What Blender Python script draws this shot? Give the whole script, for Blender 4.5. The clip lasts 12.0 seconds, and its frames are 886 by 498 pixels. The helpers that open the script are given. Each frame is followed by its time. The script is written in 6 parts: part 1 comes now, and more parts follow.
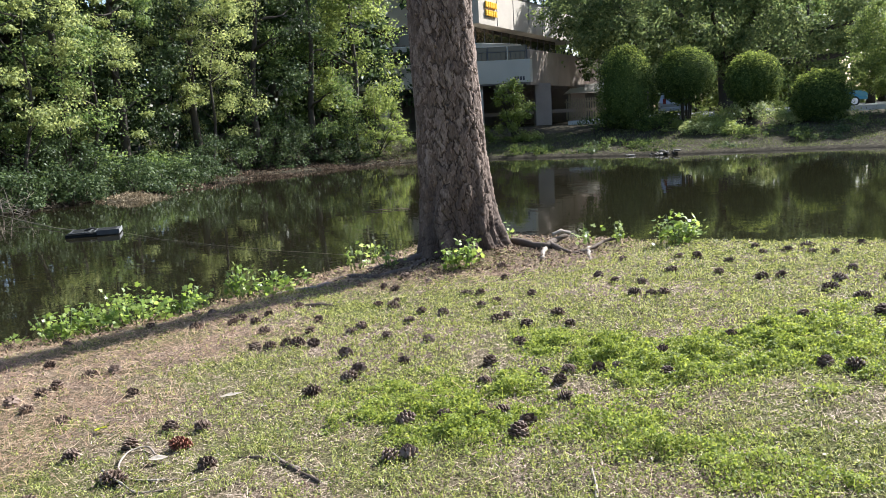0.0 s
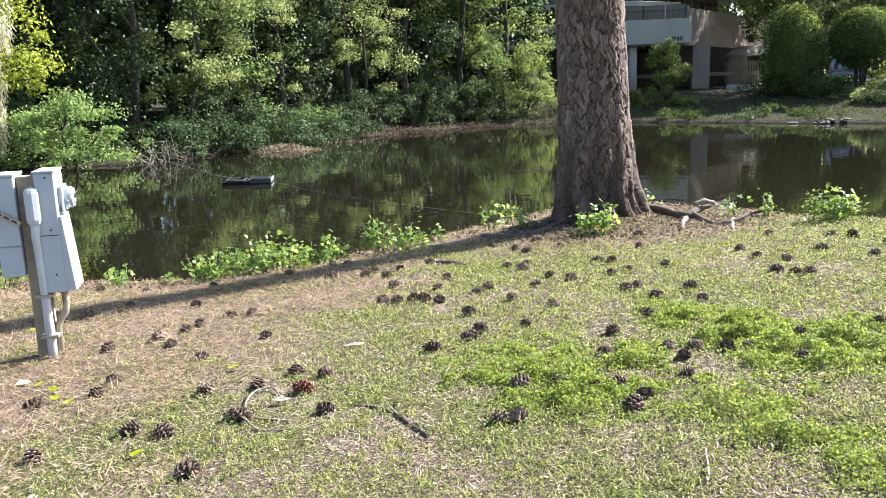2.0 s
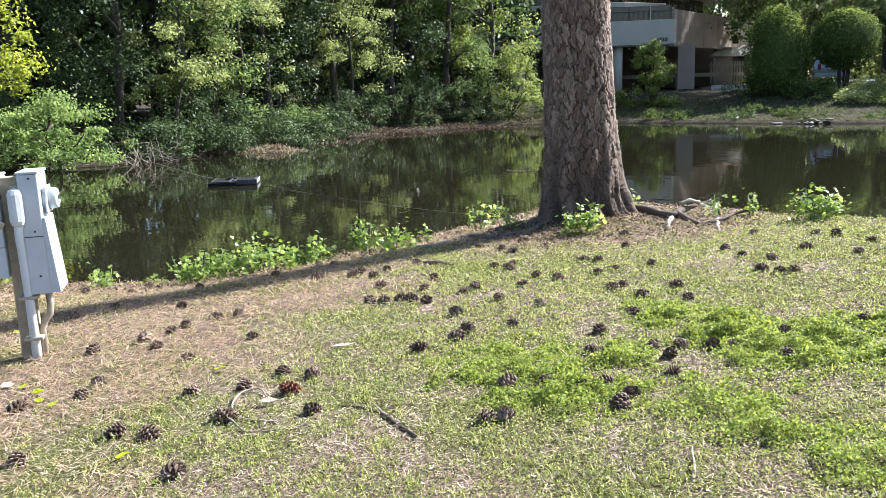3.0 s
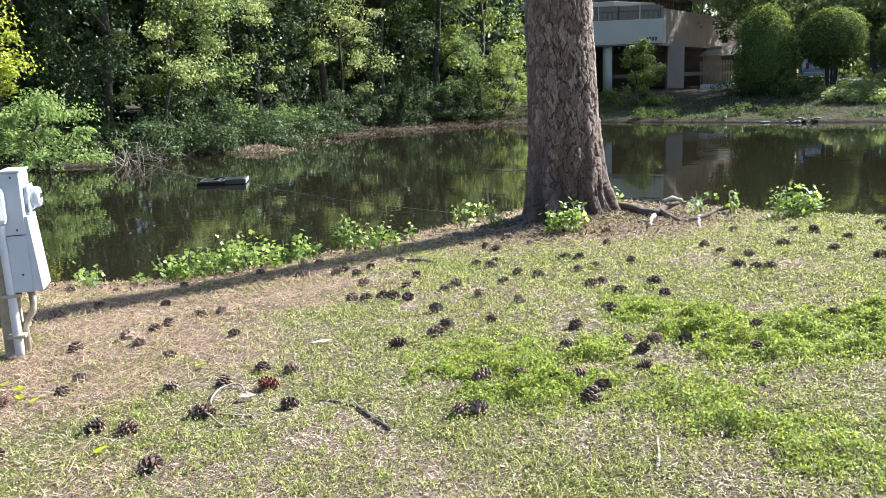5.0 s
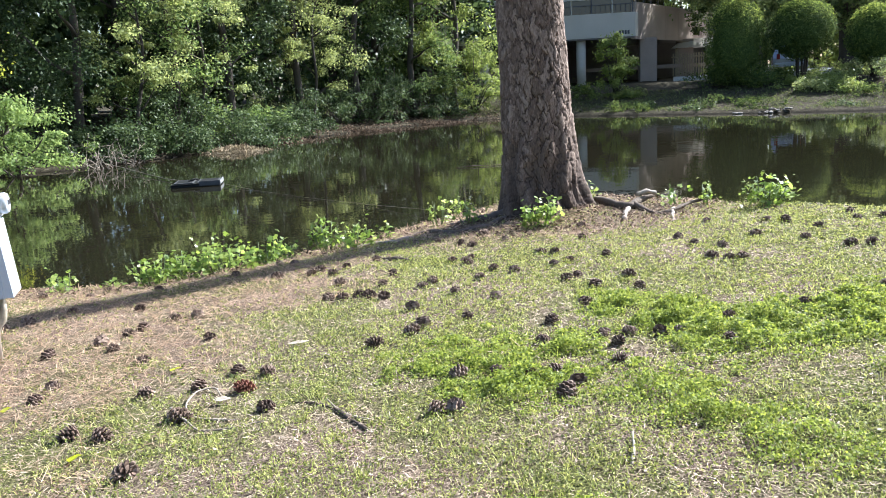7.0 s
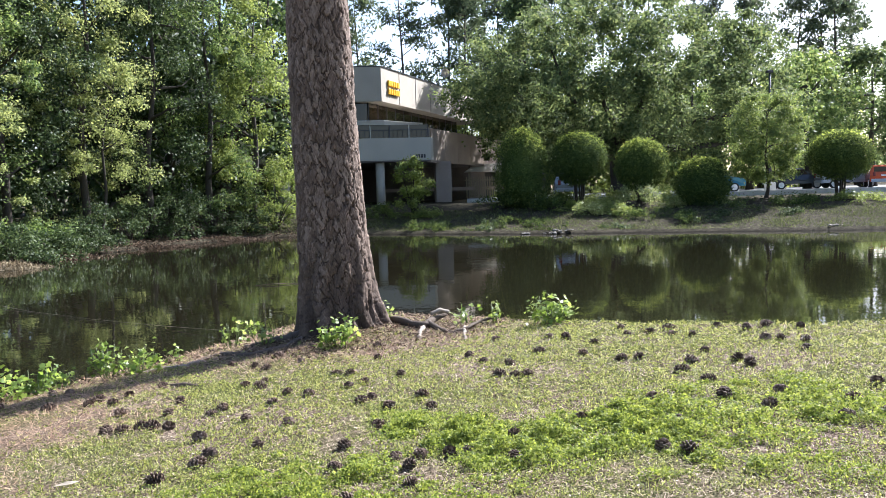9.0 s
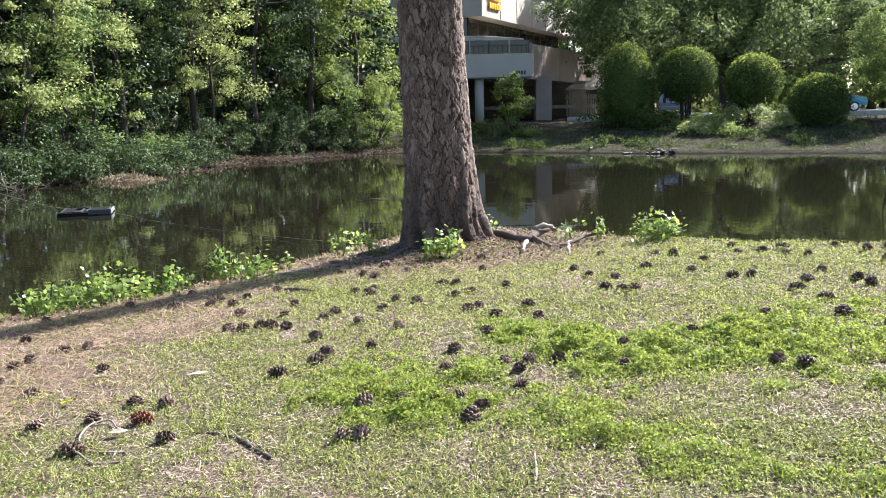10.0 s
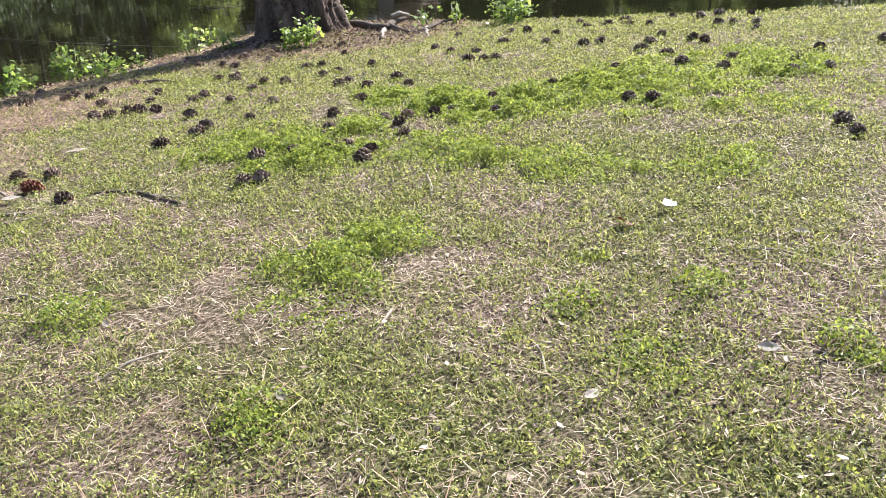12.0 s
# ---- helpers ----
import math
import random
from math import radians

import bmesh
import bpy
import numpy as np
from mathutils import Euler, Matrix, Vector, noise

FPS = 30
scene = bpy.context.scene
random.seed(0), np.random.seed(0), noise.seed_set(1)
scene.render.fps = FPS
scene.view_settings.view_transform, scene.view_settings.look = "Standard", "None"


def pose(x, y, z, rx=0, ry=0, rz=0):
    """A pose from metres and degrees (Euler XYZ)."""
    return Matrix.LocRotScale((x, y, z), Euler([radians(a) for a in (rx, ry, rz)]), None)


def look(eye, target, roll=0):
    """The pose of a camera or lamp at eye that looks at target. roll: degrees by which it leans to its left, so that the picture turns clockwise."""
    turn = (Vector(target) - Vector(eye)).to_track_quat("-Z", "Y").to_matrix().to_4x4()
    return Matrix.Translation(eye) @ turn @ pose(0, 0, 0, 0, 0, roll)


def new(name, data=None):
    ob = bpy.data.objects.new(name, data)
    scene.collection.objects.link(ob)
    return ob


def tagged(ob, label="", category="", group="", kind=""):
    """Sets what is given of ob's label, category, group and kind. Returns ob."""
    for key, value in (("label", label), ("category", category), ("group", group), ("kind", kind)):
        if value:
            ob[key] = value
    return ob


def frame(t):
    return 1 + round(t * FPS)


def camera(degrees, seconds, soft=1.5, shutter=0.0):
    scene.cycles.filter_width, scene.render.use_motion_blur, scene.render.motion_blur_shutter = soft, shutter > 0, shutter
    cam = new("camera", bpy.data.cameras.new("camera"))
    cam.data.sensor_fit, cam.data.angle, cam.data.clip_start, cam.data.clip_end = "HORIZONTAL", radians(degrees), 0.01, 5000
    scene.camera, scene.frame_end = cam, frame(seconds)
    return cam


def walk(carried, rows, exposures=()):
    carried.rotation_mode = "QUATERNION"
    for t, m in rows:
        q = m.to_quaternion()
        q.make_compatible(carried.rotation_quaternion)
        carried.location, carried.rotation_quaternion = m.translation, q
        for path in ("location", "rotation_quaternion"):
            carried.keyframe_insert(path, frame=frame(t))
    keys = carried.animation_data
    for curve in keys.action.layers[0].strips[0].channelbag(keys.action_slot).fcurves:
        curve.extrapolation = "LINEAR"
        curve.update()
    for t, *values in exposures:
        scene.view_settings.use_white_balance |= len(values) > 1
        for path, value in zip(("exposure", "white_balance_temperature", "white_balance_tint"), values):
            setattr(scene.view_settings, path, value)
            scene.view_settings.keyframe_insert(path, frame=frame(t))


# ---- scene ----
cam = camera(56.4, 12.0, soft=0.8)
PATH = [
    (0, (-0.034, 0.571, 1.305), (0.054, 2.545, 0.997), -3.3),
    (0.3, (-0.084, 0.607, 1.291), (-0.237, 2.57, 0.939), -3.4),
    (0.5, (-0.003, 0.603, 1.297), (-0.295, 2.545, 0.923), -2.6),
    (1, (0.041, 0.604, 1.307), (-0.35, 2.526, 0.913), -2.3),
    (1.5, (0.054, 0.615, 1.304), (-0.282, 2.548, 0.916), -2.2),
    (2, (0.059, 0.61, 1.3), (-0.198, 2.556, 0.913), -2.0),
    (2.5, (0.056, 0.615, 1.298), (-0.177, 2.563, 0.912), -2.0),
    (4.5, (0.116, 0.563, 1.29), (-0.095, 2.514, 0.903), -2.0),
    (5, (0.147, 0.557, 1.289), (-0.06, 2.509, 0.901), -2.1),
    (5.5, (0.163, 0.562, 1.287), (-0.036, 2.514, 0.899), -2.2),
    (6, (0.169, 0.561, 1.293), (-0.016, 2.513, 0.901), -2.6),
    (6.5, (0.169, 0.564, 1.291), (-0.001, 2.518, 0.896), -2.9),
    (7, (0.172, 0.566, 1.293), (0.016, 2.52, 0.895), -3.1),
    (7.5, (0.241, 0.558, 1.352), (0.365, 2.539, 1.107), -2.5),
    (7.7, (0.254, 0.553, 1.356), (0.49, 2.531, 1.187), -2.3),
    (9.3, (0.223, 0.524, 1.33), (0.552, 2.492, 1.19), -1.7),
    (9.5, (0.21, 0.537, 1.314), (0.493, 2.508, 1.132), -1.6),
    (10, (0.136, 0.493, 1.283), (0.228, 2.464, 0.956), -1.4),
    (10.5, (-0.024, 0.397, 1.224), (0.119, 2.347, 0.807), -2.6),
    (11, (-0.104, 0.305, 1.215), (0.126, 2.194, 0.599), -4.3),
    (11.5, (-0.125, 0.229, 1.161), (0.11, 2.115, 0.538), -4.2),
    (12, (-0.116, 0.147, 1.005), (0.307, 1.953, 0.257), -2.0),
]
walk(cam, [(t, look(eye, target, roll)) for t, eye, target, roll in PATH],
     exposures=[(0.0, 1.73, 5900, 11), (0.5, 2.03, 5900, 10.5), (1.5, 2.03, 5850, 10), (4.5, 2.05, 5750, 10), (7.0, 2.06, 5700, 10), (7.5, 2.22, 5550, 12), (7.7, 2.2, 5550, 12), (9.3, 1.83, 5800, 13.5), (10.0, 1.97, 5800, 12.5), (10.5, 1.98, 5850, 12), (11.0, 1.86, 6000, 12.5), (11.5, 1.84, 6000, 13), (12.0, 1.75, 6000, 14)])


# ---- world, sun ----
SUN_AZ, SUN_EL = 55.0, 38.0          # degrees right of +y, degrees up
world = bpy.data.worlds.new("sky")
scene.world = world
world.use_nodes = True
sky = world.node_tree.nodes.new("ShaderNodeTexSky")
sky.sky_type, sky.sun_disc = "NISHITA", False
sky.sun_elevation, sky.sun_rotation = radians(SUN_EL), radians(SUN_AZ)
sky.air_density, sky.dust_density = 1.0, 2.0
back = world.node_tree.nodes["Background"]
back.inputs[1].default_value = 0.075
world.node_tree.links.new(sky.outputs[0], back.inputs[0])
sun = new("sun", bpy.data.lights.new("sun", "SUN"))
sun.data.energy, sun.data.angle, sun.data.color = 5.0, radians(0.53), (1.0, 0.955, 0.885)
to_sun = Vector((math.sin(radians(SUN_AZ)) * math.cos(radians(SUN_EL)), math.cos(radians(SUN_AZ)) * math.cos(radians(SUN_EL)), math.sin(radians(SUN_EL))))
sun.matrix_world = look((to_sun * 60)[:], (0, 0, 0))

# ---- materials ----
def nodes_of(mat):
    mat.use_nodes = True
    return mat.node_tree.nodes, mat.node_tree.links


def ramp_of(n, stops):
    r = n.new("ShaderNodeValToRGB")
    e = r.color_ramp.elements
    while len(e) < len(stops):
        e.new(0.5)
    for el, (p, c) in zip(e, stops):
        el.position, el.color = p, (*c, 1)
    return r


def solid(name, color, rough=0.6, metal=0.0, scale=6.0, vary=0.25, bump=0.15, fine=60.0, spec=0.5):
    """A plain surface with stains at one scale and grain at another."""
    mat = bpy.data.materials.new(name)
    n, l = nodes_of(mat)
    b = n["Principled BSDF"]
    co = n.new("ShaderNodeTexCoord")
    a = n.new("ShaderNodeTexNoise"); a.inputs["Scale"].default_value = scale; a.inputs["Detail"].default_value = 6
    f = n.new("ShaderNodeTexNoise"); f.inputs["Scale"].default_value = fine; f.inputs["Detail"].default_value = 4
    l.new(co.outputs["Object"], a.inputs["Vector"]); l.new(co.outputs["Object"], f.inputs["Vector"])
    lo = tuple(c * (1 - vary) for c in color); hi = tuple(min(1, c * (1 + vary * 0.7)) for c in color)
    r = ramp_of(n, [(0.3, lo), (0.55, color), (0.75, hi)])
    mix = n.new("ShaderNodeMath"); mix.operation = "MULTIPLY_ADD"; mix.inputs[1].default_value = 0.3
    l.new(f.outputs[0], mix.inputs[0])
    sc = n.new("ShaderNodeMath"); sc.operation = "MULTIPLY"; sc.inputs[1].default_value = 0.7
    l.new(a.outputs[0], sc.inputs[0]); l.new(sc.outputs[0], mix.inputs[2])
    l.new(mix.outputs[0], r.inputs[0]); l.new(r.outputs[0], b.inputs["Base Color"])
    b.inputs["Roughness"].default_value, b.inputs["Metallic"].default_value = rough, metal
    b.inputs["Specular IOR Level"].default_value = spec
    if bump:
        bp = n.new("ShaderNodeBump"); bp.inputs["Strength"].default_value = bump; bp.inputs["Distance"].default_value = 0.01
        l.new(f.outputs[0], bp.inputs["Height"]); l.new(bp.outputs[0], b.inputs["Normal"])
    return mat


def leafy(name, dark, mid, light, through_it=0.42, rough=0.55, spec=0.22, glow=1.7):
    """Leaves: colour by leaf, a share of the light going through."""
    mat = bpy.data.materials.new(name)
    n, l = nodes_of(mat)
    b = n["Principled BSDF"]
    g = n.new("ShaderNodeNewGeometry")
    o = n.new("ShaderNodeObjectInfo")
    mx = n.new("ShaderNodeMath"); mx.operation = "MULTIPLY_ADD"; mx.inputs[1].default_value = 0.75
    os_ = n.new("ShaderNodeMath"); os_.operation = "MULTIPLY"; os_.inputs[1].default_value = 0.25
    l.new(o.outputs["Random"], os_.inputs[0]); l.new(g.outputs["Random Per Island"], mx.inputs[0]); l.new(os_.outputs[0], mx.inputs[2])
    r = ramp_of(n, [(0.05, dark), (0.5, mid), (0.95, light)])
    l.new(mx.outputs[0], r.inputs[0]); l.new(r.outputs[0], b.inputs["Base Color"])
    b.inputs["Roughness"].default_value = rough
    b.inputs["Specular IOR Level"].default_value = spec
    t = n.new("ShaderNodeBsdfTranslucent")
    hs = n.new("ShaderNodeHueSaturation"); hs.inputs["Hue"].default_value = 0.485; hs.inputs["Saturation"].default_value = 1.03; hs.inputs["Value"].default_value = glow
    l.new(r.outputs[0], hs.inputs["Color"]); l.new(hs.outputs[0], t.inputs["Color"])
    m = n.new("ShaderNodeMixShader"); m.inputs[0].default_value = through_it
    l.new(b.outputs[0], m.inputs[1]); l.new(t.outputs[0], m.inputs[2])
    l.new(m.outputs[0], n["Material Output"].inputs["Surface"])
    return mat


def lawn_material():
    mat = bpy.data.materials.new("soil_and_thatch")
    n, l = nodes_of(mat)
    b = n["Principled BSDF"]
    co = n.new("ShaderNodeTexCoord")
    big = n.new("ShaderNodeTexNoise"); big.inputs["Scale"].default_value = 0.9; big.inputs["Detail"].default_value = 8; big.inputs["Roughness"].default_value = 0.65
    small = n.new("ShaderNodeTexNoise"); small.inputs["Scale"].default_value = 75; small.inputs["Detail"].default_value = 8; small.inputs["Roughness"].default_value = 0.75
    l.new(co.outputs["Object"], big.inputs[0]); l.new(co.outputs["Object"], small.inputs[0])
    soil = ramp_of(n, [(0.34, (0.022, 0.016, 0.012)), (0.5, (0.125, 0.092, 0.068)), (0.64, (0.38, 0.3, 0.235))])
    green = ramp_of(n, [(0.34, (0.018, 0.02, 0.008)), (0.52, (0.095, 0.098, 0.036)), (0.66, (0.28, 0.27, 0.12))])
    l.new(small.outputs[0], soil.inputs[0]); l.new(small.outputs[0], green.inputs[0])
    k = ramp_of(n, [(0.42, (0, 0, 0)), (0.6, (1, 1, 1))])
    l.new(big.outputs[0], k.inputs[0])
    m = n.new("ShaderNodeMix"); m.data_type = "RGBA"
    l.new(k.outputs[0], m.inputs[0]); l.new(soil.outputs[0], m.inputs[6]); l.new(green.outputs[0], m.inputs[7])
    # far bank: tree shade put into this darker ramp, along with leaf litter
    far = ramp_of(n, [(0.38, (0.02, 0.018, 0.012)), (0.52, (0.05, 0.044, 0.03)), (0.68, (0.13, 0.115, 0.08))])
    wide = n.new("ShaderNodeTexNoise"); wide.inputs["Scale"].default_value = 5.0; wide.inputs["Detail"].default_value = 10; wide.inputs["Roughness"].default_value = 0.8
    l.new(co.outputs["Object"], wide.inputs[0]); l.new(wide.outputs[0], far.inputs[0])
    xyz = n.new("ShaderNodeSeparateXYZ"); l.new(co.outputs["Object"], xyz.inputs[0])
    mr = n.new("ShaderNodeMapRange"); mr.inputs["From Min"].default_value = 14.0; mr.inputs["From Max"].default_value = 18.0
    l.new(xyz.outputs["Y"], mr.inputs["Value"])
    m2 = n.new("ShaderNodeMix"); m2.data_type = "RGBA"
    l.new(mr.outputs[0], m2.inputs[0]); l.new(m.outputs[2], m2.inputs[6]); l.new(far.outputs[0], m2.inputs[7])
    wet_shade = n.new("ShaderNodeMapRange"); wet_shade.inputs["From Min"].default_value = -0.8; wet_shade.inputs["From Max"].default_value = -0.72
    l.new(xyz.outputs["Z"], wet_shade.inputs["Value"])
    m3 = n.new("ShaderNodeMix"); m3.data_type = "RGBA"; m3.inputs[6].default_value = (0.014, 0.012, 0.009, 1)     # wet mud at the waterline, with the bank's shade in its colour
    l.new(wet_shade.outputs[0], m3.inputs[0]); l.new(m2.outputs[2], m3.inputs[7])
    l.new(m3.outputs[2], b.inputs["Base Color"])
    b.inputs["Roughness"].default_value = 0.95
    b.inputs["Specular IOR Level"].default_value = 0.02
    bp = n.new("ShaderNodeBump"); bp.inputs["Strength"].default_value = 0.8; bp.inputs["Distance"].default_value = 0.03
    l.new(small.outputs[0], bp.inputs["Height"]); l.new(bp.outputs[0], b.inputs["Normal"])
    return mat


def water_material():
    mat = bpy.data.materials.new("pond_water")
    n, l = nodes_of(mat)
    b = n["Principled BSDF"]
    b.inputs["Base Color"].default_value = (0.0105, 0.0095, 0.0052, 1)
    b.inputs["Roughness"].default_value = 0.02
    b.inputs["IOR"].default_value = 1.33
    co = n.new("ShaderNodeTexCoord")
    mp = n.new("ShaderNodeMapping"); mp.inputs["Scale"].default_value = (1.0, 1.0, 1.0)
    w = n.new("ShaderNodeTexNoise"); w.inputs["Scale"].default_value = 2.2; w.inputs["Detail"].default_value = 3
    l.new(co.outputs["Object"], mp.inputs[0]); l.new(mp.outputs[0], w.inputs[0])
    bp = n.new("ShaderNodeBump"); bp.inputs["Strength"].default_value = 0.05; bp.inputs["Distance"].default_value = 0.05
    l.new(w.outputs[0], bp.inputs["Height"]); l.new(bp.outputs[0], b.inputs["Normal"])
    return mat


def bark_material(name, low, mid, high, scale=9.0):
    """Bark: tone by plate (attribute), grain along the trunk."""
    mat = bpy.data.materials.new(name)
    n, l = nodes_of(mat)
    b = n["Principled BSDF"]
    at = n.new("ShaderNodeAttribute"); at.attribute_name = "tone"
    co = n.new("ShaderNodeTexCoord")
    mp = n.new("ShaderNodeMapping"); mp.inputs["Scale"].default_value = (1, 1, 0.35)
    nz = n.new("ShaderNodeTexNoise"); nz.inputs["Scale"].default_value = scale * 6; nz.inputs["Detail"].default_value = 8; nz.inputs["Roughness"].default_value = 0.7
    l.new(co.outputs["Object"], mp.inputs[0]); l.new(mp.outputs[0], nz.inputs[0])
    ad = n.new("ShaderNodeMath"); ad.operation = "MULTIPLY_ADD"; ad.inputs[1].default_value = 0.45
    hf = n.new("ShaderNodeMath"); hf.operation = "MULTIPLY"; hf.inputs[1].default_value = 0.6
    l.new(nz.outputs[0], hf.inputs[0]); l.new(at.outputs["Fac"], ad.inputs[0]); l.new(hf.outputs[0], ad.inputs[2])
    r = ramp_of(n, [(0.15, low), (0.5, mid), (0.85, high)])
    l.new(ad.outputs[0], r.inputs[0]); l.new(r.outputs[0], b.inputs["Base Color"])
    b.inputs["Roughness"].default_value = 0.9
    b.inputs["Specular IOR Level"].default_value = 0.25
    bp = n.new("ShaderNodeBump"); bp.inputs["Strength"].default_value = 0.7; bp.inputs["Distance"].default_value = 0.012
    l.new(nz.outputs[0], bp.inputs["Height"]); l.new(bp.outputs[0], b.inputs["Normal"])
    return mat


LAWN = lawn_material()
WATER = water_material()
PINE_BARK = bark_material("pine_bark", (0.014, 0.01, 0.008), (0.112, 0.079, 0.059), (0.34, 0.26, 0.205))
OAK_BARK = bark_material("oak_bark", (0.03, 0.026, 0.02), (0.09, 0.075, 0.058), (0.17, 0.15, 0.12))
LEAF_WOOD = leafy("woodland_leaves", (0.045, 0.078, 0.024), (0.1, 0.155, 0.044), (0.25, 0.31, 0.095))
LEAF_PALE = leafy("pale_leaves", (0.085, 0.118, 0.042), (0.19, 0.23, 0.078), (0.36, 0.4, 0.145))
LEAF_LIME = leafy("lime_leaves", (0.085, 0.12, 0.03), (0.165, 0.212, 0.055), (0.28, 0.325, 0.095), 0.5)
LEAF_FRESH = leafy("fresh_green_leaves", (0.075, 0.12, 0.034), (0.14, 0.205, 0.06), (0.245, 0.315, 0.105), 0.5)
LEAF_OAK = leafy("live_oak_leaves", (0.038, 0.062, 0.026), (0.085, 0.12, 0.046), (0.17, 0.205, 0.075), 0.46, 0.65, 0.1, 1.6)
LEAF_CLIP = leafy("clipped_leaves", (0.03, 0.05, 0.016), (0.075, 0.11, 0.032), (0.2, 0.25, 0.06), 0.3, 0.85, 0.05, 1.3)
# lighter leaves that carry the rim light of the clipped bushes
LEAF_RIM = leafy("rim_light_leaves", (0.1, 0.14, 0.025), (0.2, 0.26, 0.05), (0.34, 0.4, 0.09), 0.5, 0.8, 0.05)
# glossy leaves, darkened so the woods' shade sits in their colour
LEAF_SHADE = leafy("shaded_glossy_leaves", (0.017, 0.03, 0.011), (0.038, 0.063, 0.022), (0.1, 0.137, 0.05), 0.28, 0.55, 0.2)
LEAF_OPEN = leafy("open_crown_leaves", (0.055, 0.085, 0.024), (0.11, 0.155, 0.042), (0.22, 0.27, 0.07), 0.45)
LEAF_PINE = leafy("pine_needles", (0.035, 0.052, 0.028), (0.066, 0.09, 0.045), (0.11, 0.135, 0.065), 0.3)
MOSS = leafy("spanish_moss", (0.32, 0.31, 0.22), (0.5, 0.48, 0.35), (0.66, 0.63, 0.48), 0.5, 0.9, 0.1)
LEAF_GOLD = leafy("yellow_green_leaves", (0.1, 0.135, 0.02), (0.2, 0.245, 0.035), (0.34, 0.37, 0.06), 0.55)
LITTER = leafy("dark_litter", (0.03, 0.021, 0.014), (0.09, 0.064, 0.044), (0.24, 0.18, 0.125), 0.05, 0.9, 0.05)
LITTER_PALE = leafy("pale_dry_litter", (0.07, 0.053, 0.032), (0.2, 0.158, 0.098), (0.42, 0.35, 0.235), 0.05, 0.9, 0.05)
CONCRETE = solid("painted_concrete", (0.44, 0.405, 0.335), 0.8, scale=0.6, vary=0.12, fine=14)
FASCIA = solid("beige_concrete", (0.38, 0.335, 0.27), 0.85, scale=0.6, vary=0.15, fine=14)
KERB_PAINT = solid("white_trim", (0.7, 0.68, 0.62), 0.6, scale=2, vary=0.1)
STUCCO = solid("brown_stucco", (0.27, 0.21, 0.165), 0.85, scale=0.8, vary=0.18, fine=20)
# shade of the office's recesses put into the base colour; also its dark joints
DARK = solid("shaded_recess", (0.13, 0.115, 0.1), 0.8, scale=1.0)
STEEL = solid("dark_steel", (0.05, 0.05, 0.055), 0.45, 0.6, scale=4)
GOLD = solid("gold_sign", (0.75, 0.42, 0.02), 0.4, scale=3, vary=0.1)
GLASS = bpy.data.materials.new("tinted_glass")
nodes_of(GLASS)
GLASS.node_tree.nodes["Principled BSDF"].inputs["Base Color"].default_value = (0.05, 0.035, 0.022, 1)
GLASS.node_tree.nodes["Principled BSDF"].inputs["Roughness"].default_value = 0.06
GREY_BOX = solid("grey_enamel", (0.4, 0.43, 0.465), 0.45, scale=5, vary=0.1, bump=0.04)
PVC = solid("grey_conduit", (0.48, 0.5, 0.52), 0.5, scale=5, vary=0.12, bump=0.04)
POST = solid("weathered_timber", (0.3, 0.25, 0.17), 0.85, scale=10, vary=0.35, bump=0.4)
ASPHALT = solid("asphalt", (0.36, 0.35, 0.335), 0.9, scale=0.5, vary=0.2, fine=80)

# ---- helpers of this scene ----
def part(name, bm, material, parent=None, label=""):
    me = bpy.data.meshes.new(name)
    bm.to_mesh(me); bm.free()
    if material:
        me.materials.append(material)
    ob = new(name, me)
    ob.parent = parent
    if label:
        ob["label"] = label
    return ob


def raw(name, verts, faces, material, parent=None, smooth=False):
    """A mesh object from arrays: faces all of one length."""
    verts = np.asarray(verts, np.float32); faces = np.asarray(faces, np.int32)
    me = bpy.data.meshes.new(name)
    me.vertices.add(len(verts)); me.vertices.foreach_set("co", verts.ravel())
    k = faces.shape[1]
    me.loops.add(faces.size); me.loops.foreach_set("vertex_index", faces.ravel())
    me.polygons.add(len(faces)); me.polygons.foreach_set("loop_start", np.arange(0, faces.size, k, dtype=np.int32))
    if smooth:
        me.polygons.foreach_set("use_smooth", np.ones(len(faces), bool))
    me.update(calc_edges=True)
    me.materials.append(material)
    ob = new(name, me)
    ob.parent = parent
    return ob


def empty(name, x=0, y=0, z=0, turn=0):
    ob = new(name)
    ob.matrix_world = pose(x, y, z, 0, 0, turn)
    return ob


def box(bm, x0, x1, y0, y1, z0, z1, bevel=0.0):
    r = bmesh.ops.create_cube(bm, size=1.0)
    vs = r["verts"]
    for v in vs:
        v.co = ((x0 + x1) / 2 + v.co.x * (x1 - x0), (y0 + y1) / 2 + v.co.y * (y1 - y0), (z0 + z1) / 2 + v.co.z * (z1 - z0))
    if bevel:
        es = list({e for v in vs for e in v.link_edges})
        bmesh.ops.bevel(bm, geom=es, offset=bevel, segments=2, affect="EDGES", profile=0.5)
    return bm


def prism(bm, plan, z0, z1):
    """An upright block over a plan (counter-clockwise)."""
    lo = [bm.verts.new((x, y, z0)) for x, y in plan]
    hi = [bm.verts.new((x, y, z1)) for x, y in plan]
    n = len(plan)
    bm.faces.new(hi); bm.faces.new(lo[::-1])
    for i in range(n):
        bm.faces.new((lo[i], lo[(i + 1) % n], hi[(i + 1) % n], hi[i]))
    return bm


